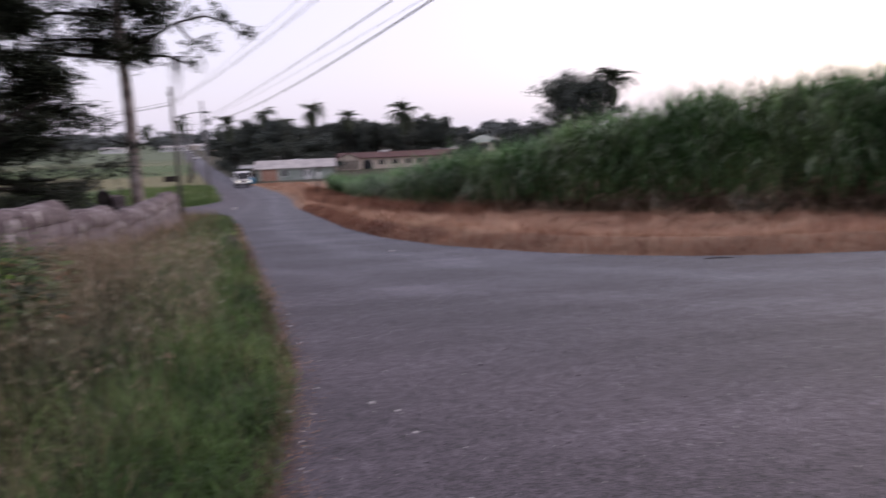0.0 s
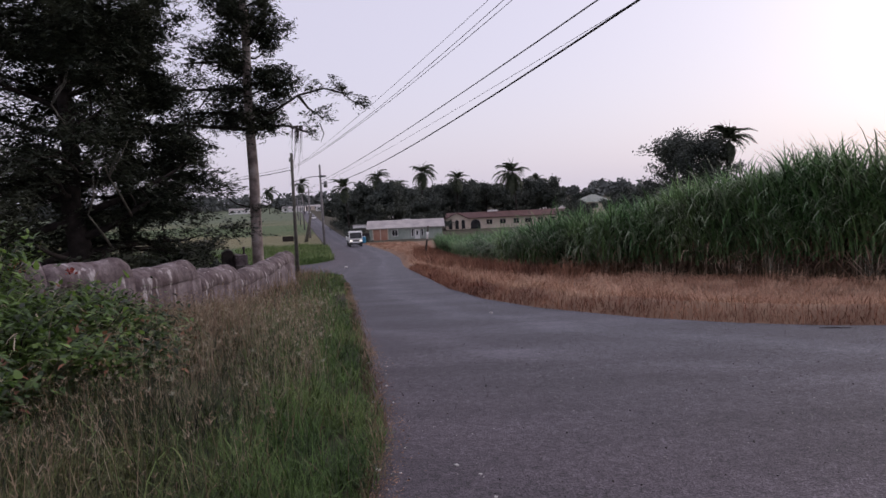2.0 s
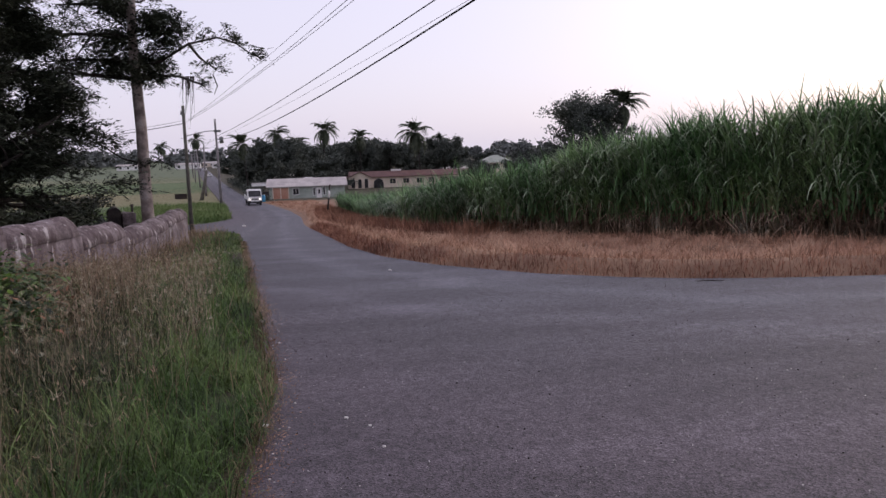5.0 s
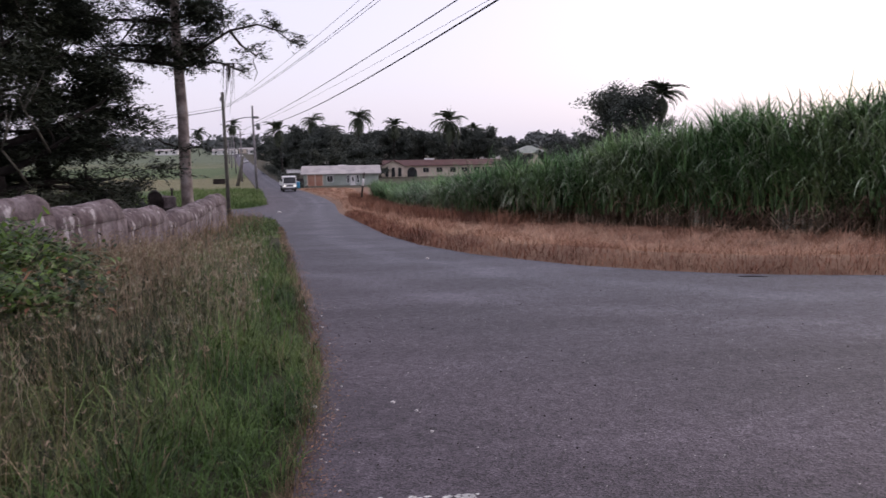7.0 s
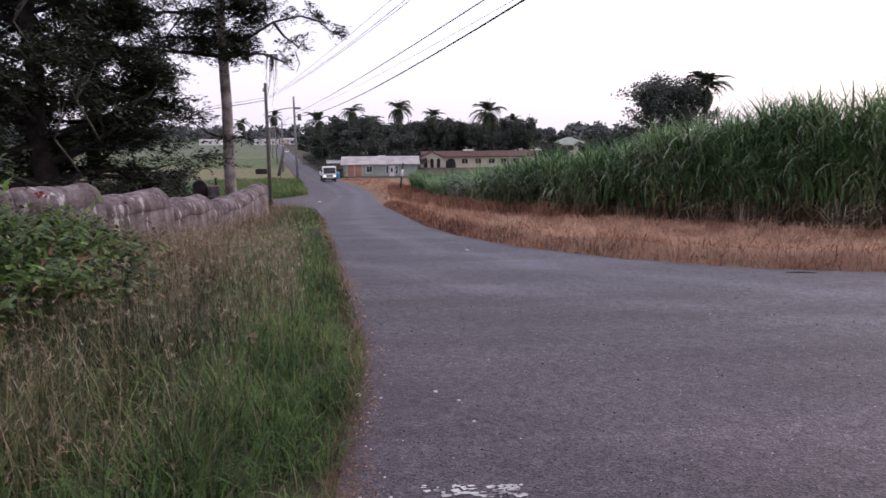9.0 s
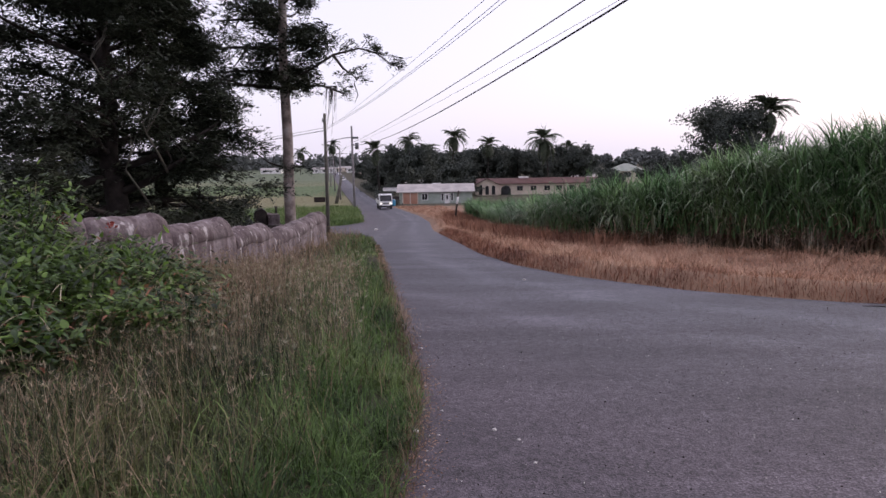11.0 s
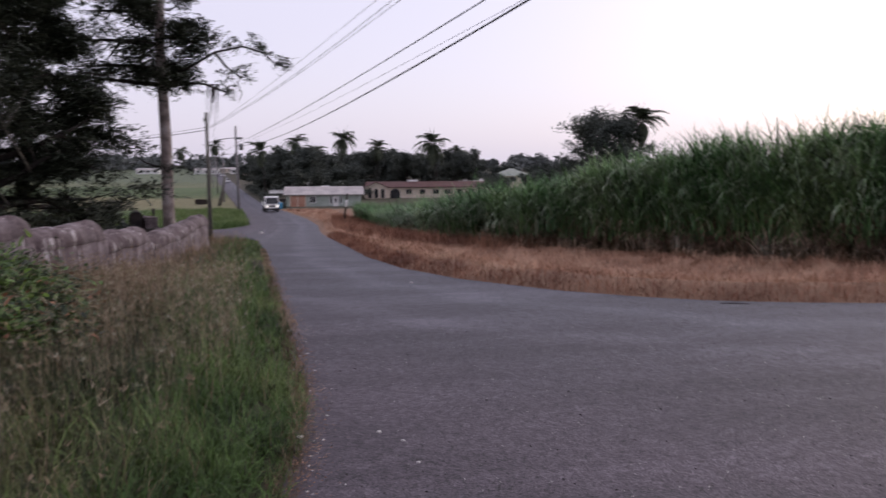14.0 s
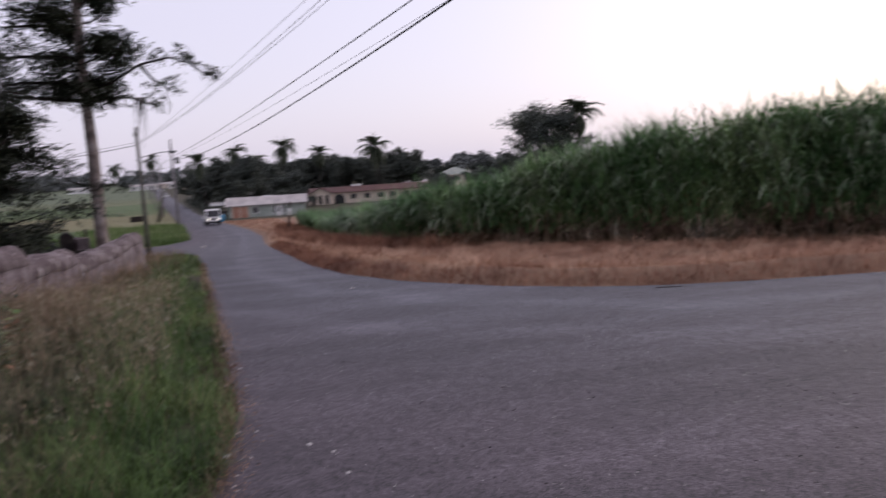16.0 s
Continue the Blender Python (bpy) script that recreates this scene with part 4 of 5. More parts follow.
part("roof", bm_mesh("roof", hip_roof(8, 6, 3.0, 4.7), M["grey_roof"]), h5)
for hx, hy, hw, tint in ((-80, 470, 15, "white_paint"), (-60, 478, 12, "white_paint"), (-72, 520, 12, "cream_paint"), (-118, 480, 14, "white_paint"), (-50, 440, 9, "cream_paint")):
    h = house("small white house on the far rise", hx, hy, 0)
    part("wall", bm_mesh("wall", gable_walls(hw, 7, 2.9, 3.7), M[tint]), h)
    part("roof", bm_mesh("roof", gable_roof(hw, 7, 2.9, 3.8, 0.4), M["grey_roof"]), h)
    for k in range(3):
        window(h, -hw / 3 + k * hw / 3, -3.52, 1.0, 1.4, 1.2, M["white_paint"], 0)


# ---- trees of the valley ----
far_kinds = [broad_tree("dense dark green broad-leaved tree behind the houses", (-7.0, 144), 11.5, 5.8, 0.35, 20000, 0.27, 0.55, 51, M["leaf_far_haze"], M["dark_bark"], 0.34, boughs=14),
             broad_tree("dense dark green broad-leaved tree behind the houses", (8, 205), 11.0, 6.0, 0.35, 13000, 0.32, 0.65, 52, M["leaf_far_haze"], M["dark_bark"], 0.12, boughs=13),
             broad_tree("tall dark tree standing over the cane", (45.0, 110), 16.0, 7.2, 0.4, 26000, 0.2, 0.7, 53, M["leaf_far_haze"], M["dark_bark"], 0.34, boughs=26)]
belt = np.random.default_rng(8)
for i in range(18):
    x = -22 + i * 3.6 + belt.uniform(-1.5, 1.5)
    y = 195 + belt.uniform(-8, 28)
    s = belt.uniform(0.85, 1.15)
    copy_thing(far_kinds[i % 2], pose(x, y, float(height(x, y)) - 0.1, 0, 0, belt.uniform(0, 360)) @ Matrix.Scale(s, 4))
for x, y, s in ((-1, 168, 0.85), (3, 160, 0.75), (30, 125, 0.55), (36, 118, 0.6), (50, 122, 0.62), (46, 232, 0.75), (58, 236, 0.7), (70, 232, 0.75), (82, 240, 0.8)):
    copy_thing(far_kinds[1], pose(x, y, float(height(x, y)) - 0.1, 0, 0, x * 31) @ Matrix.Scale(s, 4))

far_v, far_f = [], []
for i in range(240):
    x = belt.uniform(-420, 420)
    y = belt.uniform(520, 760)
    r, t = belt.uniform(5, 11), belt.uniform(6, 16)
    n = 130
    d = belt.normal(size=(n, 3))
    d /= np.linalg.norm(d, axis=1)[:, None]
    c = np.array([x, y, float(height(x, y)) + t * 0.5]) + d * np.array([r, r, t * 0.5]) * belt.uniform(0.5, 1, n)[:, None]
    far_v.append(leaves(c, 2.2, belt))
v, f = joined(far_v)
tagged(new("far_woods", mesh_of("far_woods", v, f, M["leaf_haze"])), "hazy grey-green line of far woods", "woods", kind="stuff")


# ---- palms ----
def frond_mesh(seed, ln=3.4):
    rng = np.random.default_rng(seed)
    n = 26
    s = np.linspace(0.12, 1, n)
    px, pz = ln * (s - 0.12 * s ** 3), ln * (0.5 * s - 1.0 * s ** 2)
    sets = []
    for side in (-1, 1):
        base = np.stack([px, np.zeros(n), pz], 1)
        sets.append(strips(base, np.full(n, side * 1.0), np.full(n, 1.75) + rng.uniform(-0.15, 0.35, n), 0.95 * np.sin(np.pi * (0.12 + 0.83 * s)) + 0.1, np.full(n, 0.2), np.full(n, 0.8), 2))
    sets.append(strips(np.array([[0.0, 0, 0]]), np.array([0.0]), np.array([1.0]), np.array([ln * 1.02]), np.array([0.12]), np.array([1.25]), 6))
    v, f = joined(sets)
    return mesh_of("frond", v, f, M["palm"])


FRONDS = [frond_mesh(1), frond_mesh(2, 2.9)]


def palm_tree(x, y, top, bend, seed, size=1.0):
    rng = np.random.default_rng(seed)
    zb = float(height(x, y))
    root = tagged(new("palm_tree"), "tall coconut palm with a shaggy dark crown", "palm", "palms among the houses")
    root.matrix_basis = pose(x, y, zb - 0.1)
    h = top - zb
    axis = [(bend * (i / 6) ** 2, 0, h * i / 6) for i in range(7)]
    part("trunk", tubes("trunk", [(axis, [0.22 - 0.018 * i for i in range(7)], 7)], M["dark_bark"]), root)
    for k in range(26):
        az, tilt = k * 137.5 + rng.uniform(-15, 15), rng.uniform(-80, 72)
        part("frond", FRONDS[k % 2], root, pose(bend, 0, h, 0, 0, az) @ pose(0, 0, 0, 0, -tilt, 0) @ Matrix.Scale(size * rng.uniform(0.8, 1.1), 4))


for x, y, top, bend, size in ((-15.5, 168, 4.6, -0.8, 1.0), (-10, 192, 7.5, 0.5, 1.0), (-4.6, 190, 4.8, 0.6, 0.9), (2.2, 172, 7.6, 0.6, 1.05), (12.5, 195, 6.2, 0.3, 1.0),
                              (26.0, 172, 6.6, -1.0, 1.35), (35, 196, 5.0, 0.5, 0.8), (40, 205, 4.5, 0.3, 0.8), (50.2, 109, 8.5, 0.5, 1.05), (-88, 430, 9, 0.5, 1.5), (-62, 400, 12, -1.2, 1.5), (45.5, 113, 7.0, 0.2, 0.7)):
    palm_tree(x, y, top + 0.2, bend, abs(int(x * 7 + y)), size * 1.2)


# ---- sugar cane ----
def inside_cane(x, y):
    return edge_distance(x, y, CANE_X, CANE_Y) 


def cane_field():
    rng = np.random.default_rng(17)
    n = 110000
    x, y = rng.uniform(2, 75, n), rng.uniform(-6, 105, n)
    d = inside_cane(x, y)
    keep = (d > 0) & (rng.uniform(0, 1, n) < np.where(d < 2.0, 1.0, np.where(d < 6, 0.3, 0.11)))
    keep &= (y < 80 + (x - 2.4) * 0.6) & (rng.uniform(0, 1, n) < np.clip(1.25 - np.hypot(x, y) / 90, 0.3, 1))
    x, y, d = x[keep], y[keep], d[keep]
    # extra rows along the edge
    m = 6000
    seg = rng.integers(1, len(CANE_X) - 1, m)
    s = rng.uniform(0, 1, m)
    CX, CY = np.array(CANE_X), np.array(CANE_Y)
    ex = CX[seg] + s * (CX[np.minimum(seg + 1, len(CX) - 1)] - CX[seg])
    ey = CY[seg] + s * (CY[np.minimum(seg + 1, len(CY) - 1)] - CY[seg])
    ex = ex + np.abs(rng.normal(size=m)) * 0.9
    ey = ey + rng.normal(size=m) * 0.3
    x, y = np.concatenate([x, ex]), np.concatenate([y, ey])
    stools = np.array([noise.noise((a * 0.95, b * 0.95, 8)) for a, b in zip(x, y)])
    keep = stools > -0.1
    x, y = x[keep], y[keep]
    far = np.hypot(x, y)
    g = height(x, y)
    tall = 0.95 + 1.52 * smooth01((x - 0.08 * (y - 20) - 3.5) / 9.5) + 0.4 * np.array([noise.noise((a * 0.22, b * 0.22, 3)) for a, b in zip(x, y)]) + rng.normal(size=len(x)) * 0.14
    k = np.where((far < 34) & (inside_cane(x, y) < 2.5), 13, 8)
    idx = np.repeat(np.arange(len(x)), k)
    N = len(idx)
    u = rng.uniform(0.12, 1.0, N)
    az = rng.uniform(0, 2 * np.pi, N)
    base = np.stack([x[idx] + rng.normal(size=N) * 0.1, y[idx] + rng.normal(size=N) * 0.1, g[idx] + tall[idx] * u], 1)
    length = rng.uniform(1.0, 1.9, N)
    lean = np.where(u > 0.85, rng.uniform(0.03, 0.3, N), rng.uniform(0.12, 0.42, N))
    droop = np.where(u > 0.85, rng.uniform(0.6, 2.6, N), rng.uniform(0.9, 2.4, N))
    # the lower stalk is bare: leaves start above it
    base[:, 2] = np.maximum(base[:, 2], g[idx] + 0.35 + rng.uniform(0, 0.5, N))
    width = np.where(far[idx] < 34, 0.055, 0.08) * rng.uniform(0.7, 1.3, N)
    sets = strips(base, az, lean, length, width, droop, 4)
    tagged(new("sugar_cane", mesh_of("sugar_cane", *sets, M["cane"])), "dense stand of tall green sugar cane", "sugar cane", kind="stuff")
    st = strips(np.stack([x, y, g], 1), rng.uniform(0, 6.28, len(x)), rng.uniform(0, 0.15, len(x)), tall, np.full(len(x), 0.05), np.zeros(len(x)), 1)
    tagged(new("cane_stalks", mesh_of("cane_stalks", *st, M["cane_stalk"])), "brown cane stalks standing close together", "cane stalks", kind="stuff")
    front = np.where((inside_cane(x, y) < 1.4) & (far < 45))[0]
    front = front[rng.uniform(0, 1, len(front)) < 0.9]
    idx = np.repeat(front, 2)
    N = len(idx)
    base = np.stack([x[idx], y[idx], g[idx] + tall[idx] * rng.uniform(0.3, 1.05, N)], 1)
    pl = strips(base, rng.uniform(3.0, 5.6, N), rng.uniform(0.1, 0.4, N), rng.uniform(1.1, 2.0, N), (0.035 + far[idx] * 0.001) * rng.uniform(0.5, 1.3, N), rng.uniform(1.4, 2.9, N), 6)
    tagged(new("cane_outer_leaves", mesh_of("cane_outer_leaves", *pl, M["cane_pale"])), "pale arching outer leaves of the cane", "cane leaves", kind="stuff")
    near = np.where(inside_cane(x, y) < 1.6)[0]
    idx = np.repeat(near, 4)
    N = len(idx)
    base = np.stack([x[idx] + rng.normal(size=N) * 0.12, y[idx] + rng.normal(size=N) * 0.12, g[idx] + rng.uniform(0.1, 1.0, N) + 0.5 * rng.uniform(0, 1, N) ** 4], 1)
    dr = strips(base, rng.uniform(0, 6.28, N), rng.uniform(0.5, 1.8, N), rng.uniform(0.4, 1.1, N), np.full(N, 0.032), rng.uniform(0.6, 1.8, N), 3)
    tagged(new("dry_cane_trash", mesh_of("dry_cane_trash", *dr, M["cane_dry"])), "dry brown leaves hanging low on the cane", "cane leaves", kind="stuff")


cane_field()


# ---- grass ----
def scatter(n, rng, x0, x1, y0, y1, keep):
    x, y = rng.uniform(x0, x1, n), rng.uniform(y0, y1, n)
    k = keep(x, y)
    return x[k], y[k]


def grass(name, label, x, y, rng, length, width, mat, lean=0.5, droop=1.0, seg=3, kindword="grass"):
    n = len(x)
    base = np.stack([x, y, height(x, y) - 0.02], 1)
    v, f = strips(base, rng.uniform(0, 2 * np.pi, n), np.abs(rng.normal(size=n)) * lean, length, width, droop * rng.uniform(0.3, 1.6, n), seg)
    return tagged(new(name, mesh_of(name, v, f, mat)), label, kindword, kind="stuff")


rng = np.random.default_rng(41)


def patch(x, y, s=0.35, o=0.0):
    return np.array([noise.noise((a * s, b * s, o)) for a, b in zip(x, y)])


# dead brown grass on the bank along the cane
x, y = scatter(1050000, rng, -8, 34, 0, 110, lambda x, y: (edge_distance(x, y, RIGHT_X, RIGHT_Y) > 0.07) & (inside_cane(x, y) < 0.7) & (x > right_edge(y) + 0.05) & (rng.uniform(0, 1, len(x)) < np.clip(17 / np.hypot(x, y), 0.18, 1)))
far = np.hypot(x, y)
d = edge_distance(x, y, RIGHT_X, RIGHT_Y)
kept = rng.uniform(0, 1, len(x)) < 0.1 + 0.9 * smooth01((d - 0.3) / 0.7)
x, y, far, d = x[kept], y[kept], far[kept], d[kept]
lay = 6.28 * patch(x, y, 0.7, 21) * 1.5 + rng.normal(size=len(x)) * 0.8
lean = 0.45 + np.abs(rng.normal(size=len(x))) * 0.6
length = rng.uniform(0.18, 0.46, len(x)) * (1 + 0.9 * patch(x, y, 0.8, 4)) * (0.6 + 0.5 * smooth01(d / 0.9))
v, f = strips(np.stack([x, y, height(x, y) - 0.02], 1), lay, lean, length, (0.0025 + far * 0.00042) * rng.uniform(0.6, 1.4, len(x)), rng.uniform(0.6, 2.2, len(x)), 3)
tagged(new("dead_grass", mesh_of("dead_grass", v, f, M["dry_grass"])), "thick mat of dead brown grass along the road edge", "grass", kind="stuff")


# reddish stubble coloured dark for the shaded foot of the bank, and dead red-brown weeds where the verge widens
x, y = scatter(600000, rng, -2, 20, 4, 40, lambda x, y: (edge_distance(x, y, RIGHT_X, RIGHT_Y) > 0.03) & (edge_distance(x, y, RIGHT_X, RIGHT_Y) < 0.3 + 0.5 * rng.uniform(0, 1, len(x))))
grass("bank_stubble", "reddish stubble at the foot of the bank, darkened as its shaded face", x, y, rng, rng.uniform(0.12, 0.36, len(x)), 0.004 + np.hypot(x, y) * 0.0005, M["stubble"], 1.35, 1.4, 3)
x, y = scatter(70000, rng, 0, 9, 24, 84, lambda x, y: (edge_distance(x, y, RIGHT_X, RIGHT_Y) > 1.3) & (inside_cane(x, y) < 0.9))
kept = patch(x, y, 0.35, 6) > -0.12
x, y = x[kept], y[kept]
grass("dead_weeds", "dead red-brown weeds in front of the cane", x, y, rng, rng.uniform(0.3, 0.85, len(x)), 0.01 + np.hypot(x, y) * 0.0006, M["weed_dry"], 0.4, 0.9, 3)


# verge on the near side: green blades at the edge, taller straw behind, with thatch and pale seed heads
def left_verge(x, y):
    return (left_edge(y) - x > 0.0) & (x > -11) & (y > 1.2) & (y < 40)


x, y = scatter(165000, rng, -8.5, 0.1, 1.2, 14, left_verge)
x2, y2 = scatter(60000, rng, -10, 0.1, 14, 40, left_verge)
x3, y3 = scatter(95000, rng, -5.0, 0.1, 1.2, 6.0, left_verge)
x, y = np.concatenate([x, x2, x3]), np.concatenate([y, y2, y3])
d = left_edge(y) - x
clumps = patch(x, y, 2.6, 7)
kept = rng.uniform(0, 1, len(x)) < np.clip(0.62 - 0.2 * smooth01((d - 0.7) / 0.6) * smooth01((y - 3) / 1.5) + 1.2 * clumps, 0.12, 1)
x, y, d, clumps = x[kept], y[kept], d[kept], clumps[kept]
far = np.hypot(x, y)
dry = smooth01((d - 1.0 + 0.8 * patch(x, y, 0.55, 1)) / 1.0) * (0.15 + 0.69 * smooth01((y - 5.5) / 4)) + smooth01((0.16 - d) / 0.12) * 0.25
is_dry = rng.uniform(0, 1, len(x)) < np.clip(dry, 0.03, 0.85)
rank = rng.uniform(0, 1, len(x))
length = (0.1 + 0.26 * rank ** 1.5) * (0.45 + 0.75 * smooth01(d / 0.6)) * (1 + 0.8 * clumps) * (0.75 + 0.25 * smooth01((30 - y) / 12))
width = (0.0035 + far * 0.00062) * rng.uniform(0.6, 1.5, len(x))
g_ = ~is_dry
fresh = rng.uniform(0, 1, len(x)) < 1 - smooth01((d - 0.55 - 0.5 * patch(x, y, 0.8, 2)) / 0.9) * smooth01((11 - y) / 3) * smooth01((y - 2.4) / 1.0)
g_ = ~is_dry & fresh
grass("verge_grass", "unkempt green grass on the road verge", x[g_], y[g_], rng, length[g_], width[g_], M["grass"], 0.55, 1.5, 3)
g_ = ~is_dry & ~fresh
grass("rank_grass", "rank olive-green grass behind the verge edge", x[g_], y[g_], rng, length[g_] * 1.25, width[g_], M["rank_grass"], 0.55, 1.5, 3)
grass("straw_grass", "seeding straw-coloured grass on the verge", x[is_dry], y[is_dry], rng, length[is_dry] * 1.3, width[is_dry] * 0.8, M["straw"], 0.4, 1.1)

# thatch at the very edge, and turf behind the viewer
ty = 2.0 + 22 * rng.uniform(0, 1, 13000) ** 1.6
tx = left_edge(ty) + rng.normal(size=13000) * 0.05 - 0.03
grass("edge_thatch", "flattened dry thatch at the edge of the asphalt", tx, ty, rng, rng.uniform(0.04, 0.13, 13000), 0.003 + np.hypot(tx, ty) * 0.0005, M["straw"], 1.1, 1.0, 2)
bx, by = scatter(42000, rng, -9, 0.1, -8, 1.2, lambda x, y: left_edge(y) - x > 0)
grass("near_turf", "unkempt green turf beside the road", bx, by, rng, rng.uniform(0.1, 0.3, len(bx)), np.full(len(bx), 0.012), M["grass"], 0.6, 1.4, 2)

# long arching blades that stand out of the turf, and stems with nodding seed heads
k = rng.integers(0, len(x), 5200)
grass("long_grass", "long arching grass blades on the verge", x[k], y[k], rng, rng.uniform(0.3, 0.62, len(k)) * (0.5 + 0.5 * smooth01(d[k] / 0.7)), 0.006 + far[k] * 0.0007, M["grass"], 0.45, 2.0, 5)
k = rng.integers(0, len(x), 13000)
k = k[(d[k] > 0.55) & (rng.uniform(0, 1, len(k)) < 0.2 + 0.8 * smooth01((y[k] - 5) / 4))]
tall_ = rng.uniform(0.28, 0.6, len(k)) * (0.55 + 0.45 * smooth01(d[k] / 1.5))
az, lean = rng.uniform(0, 6.28, len(k)), np.abs(rng.normal(size=len(k))) * 0.22
foot = np.stack([x[k], y[k], height(x[k], y[k])], 1)
tip = foot + (tall_[:, None]) * np.stack([np.sin(lean) * np.cos(az), np.sin(lean) * np.sin(az), np.cos(lean)], 1)
stems = strips(foot, az, lean, tall_, 0.002 + far[k] * 0.00042, np.full(len(k), 0.15), 2)
heads = [strips(tip, az + o, lean + 0.5 + 0.3 * abs(o), rng.uniform(0.03, 0.065, len(k)), 0.003 + far[k] * 0.0008, np.full(len(k), 1.2), 2) for o in (-0.9, 0.0, 0.9)]
tagged(new("seed_stems", mesh_of("seed_stems", *joined([stems] + heads), M["straw"])), "thin straw stems with nodding seed heads", "grass stems", kind="stuff")

# stiff stalks with heads of spreading fingers
hx, hy = scatter(8500, rng, -5.5, -0.5, 3.4, 12, lambda x, y: (left_edge(y) - x > 0.45) & (rng.uniform(0, 1, len(x)) < np.clip(0.25 + 1.6 * patch(x, y, 0.9, 12), 0.05, 1)))
n = len(hx)
tall_ = rng.uniform(0.25, 0.62, n)
az, lean = rng.uniform(0, 6.28, n), np.abs(rng.normal(size=n)) * 0.3
foot = np.stack([hx, hy, height(hx, hy)], 1)
tip = foot + tall_[:, None] * np.stack([np.sin(lean) * np.cos(az), np.sin(lean) * np.sin(az), np.cos(lean)], 1)
reach_ = np.hypot(hx, hy)
sets = [strips(foot, az, lean, tall_, 0.002 + reach_ * 0.0005, np.zeros(n), 2)]
for k in range(6):
    sets.append(strips(tip, az + k * 1.05 + rng.normal(size=n) * 0.25, lean * 0.5 + rng.uniform(0.35, 1.0, n), rng.uniform(0.03, 0.1, n), 0.002 + reach_ * 0.0004, rng.uniform(0.1, 0.7, n), 2))
tagged(new("finger_grass", mesh_of("finger_grass", *joined(sets), M["pale_straw"])), "pale straw stalks with spreading finger-like heads", "grass stems", kind="stuff")

fx, fy = scatter(260, rng, -4.5, -0.4, 4.0, 15, lambda x, y: (left_edge(y) - x > 0.35) & (left_edge(y) - x < 2.2))
sets = []
for a, b in zip(fx, fy):
    n = 12
    c = np.repeat([[a, b, float(height(a, b)) + rng.uniform(0.25, 0.45)]], n, 0)
    sets.append(strips(c, rng.uniform(0, 6.28, n), rng.uniform(0.2, 1.5, n), rng.uniform(0.025, 0.06, n), np.full(n, 0.008), np.full(n, 1.0), 2))
tagged(new("pale_seed_heads", mesh_of("pale_seed_heads", *joined(sets), M["pale_flower"])), "feathery pale seed heads above the grass", "seed heads", kind="stuff")

# pasture beyond the side road
def pasture(x, y):
    return (x < left_edge(y) - 0.3) & (y > 60) & (rng.uniform(0, 1, len(x)) < np.clip(90 / y, 0.1, 1))


x, y = scatter(90000, rng, -130, -7, 60, 330, pasture)
far = np.hypot(x, y)
band = y + 14 * patch(x, y, 0.02, 3)
in_straw = rng.uniform(0, 1, len(x)) < smooth01((band - 112) / 16) * smooth01((205 - band) / 30) * 0.85
for name, label, k, key in (("pasture_grass", "rough green pasture beyond the junction", ~in_straw, "field"), ("pasture_straw", "straw-coloured seeding band of the pasture", in_straw, "field_straw")):
    grass(name, label, x[k], y[k], rng, rng.uniform(0.15, 0.4, k.sum()), 0.01 + far[k] * 0.0003, M[key], 0.5, 1.2, 2)
x, y = scatter(90000, rng, -50, -7, 60, 104, lambda x, y: (x < left_edge(y) - 0.2) & (left_edge(y) - x < rng.uniform(0.2, 1, len(x)) * (14 + 16 * smooth01((90 - y) / 14))))
grass("roadside_grass", "lush tall green grass at the corner of the junction", x, y, rng, rng.uniform(0.35, 0.95, len(x)) * (1 + 0.5 * patch(x, y, 0.4, 5)), 0.012 + np.hypot(x, y) * 0.0006, M["field_lush"], 0.45, 1.3, 3)



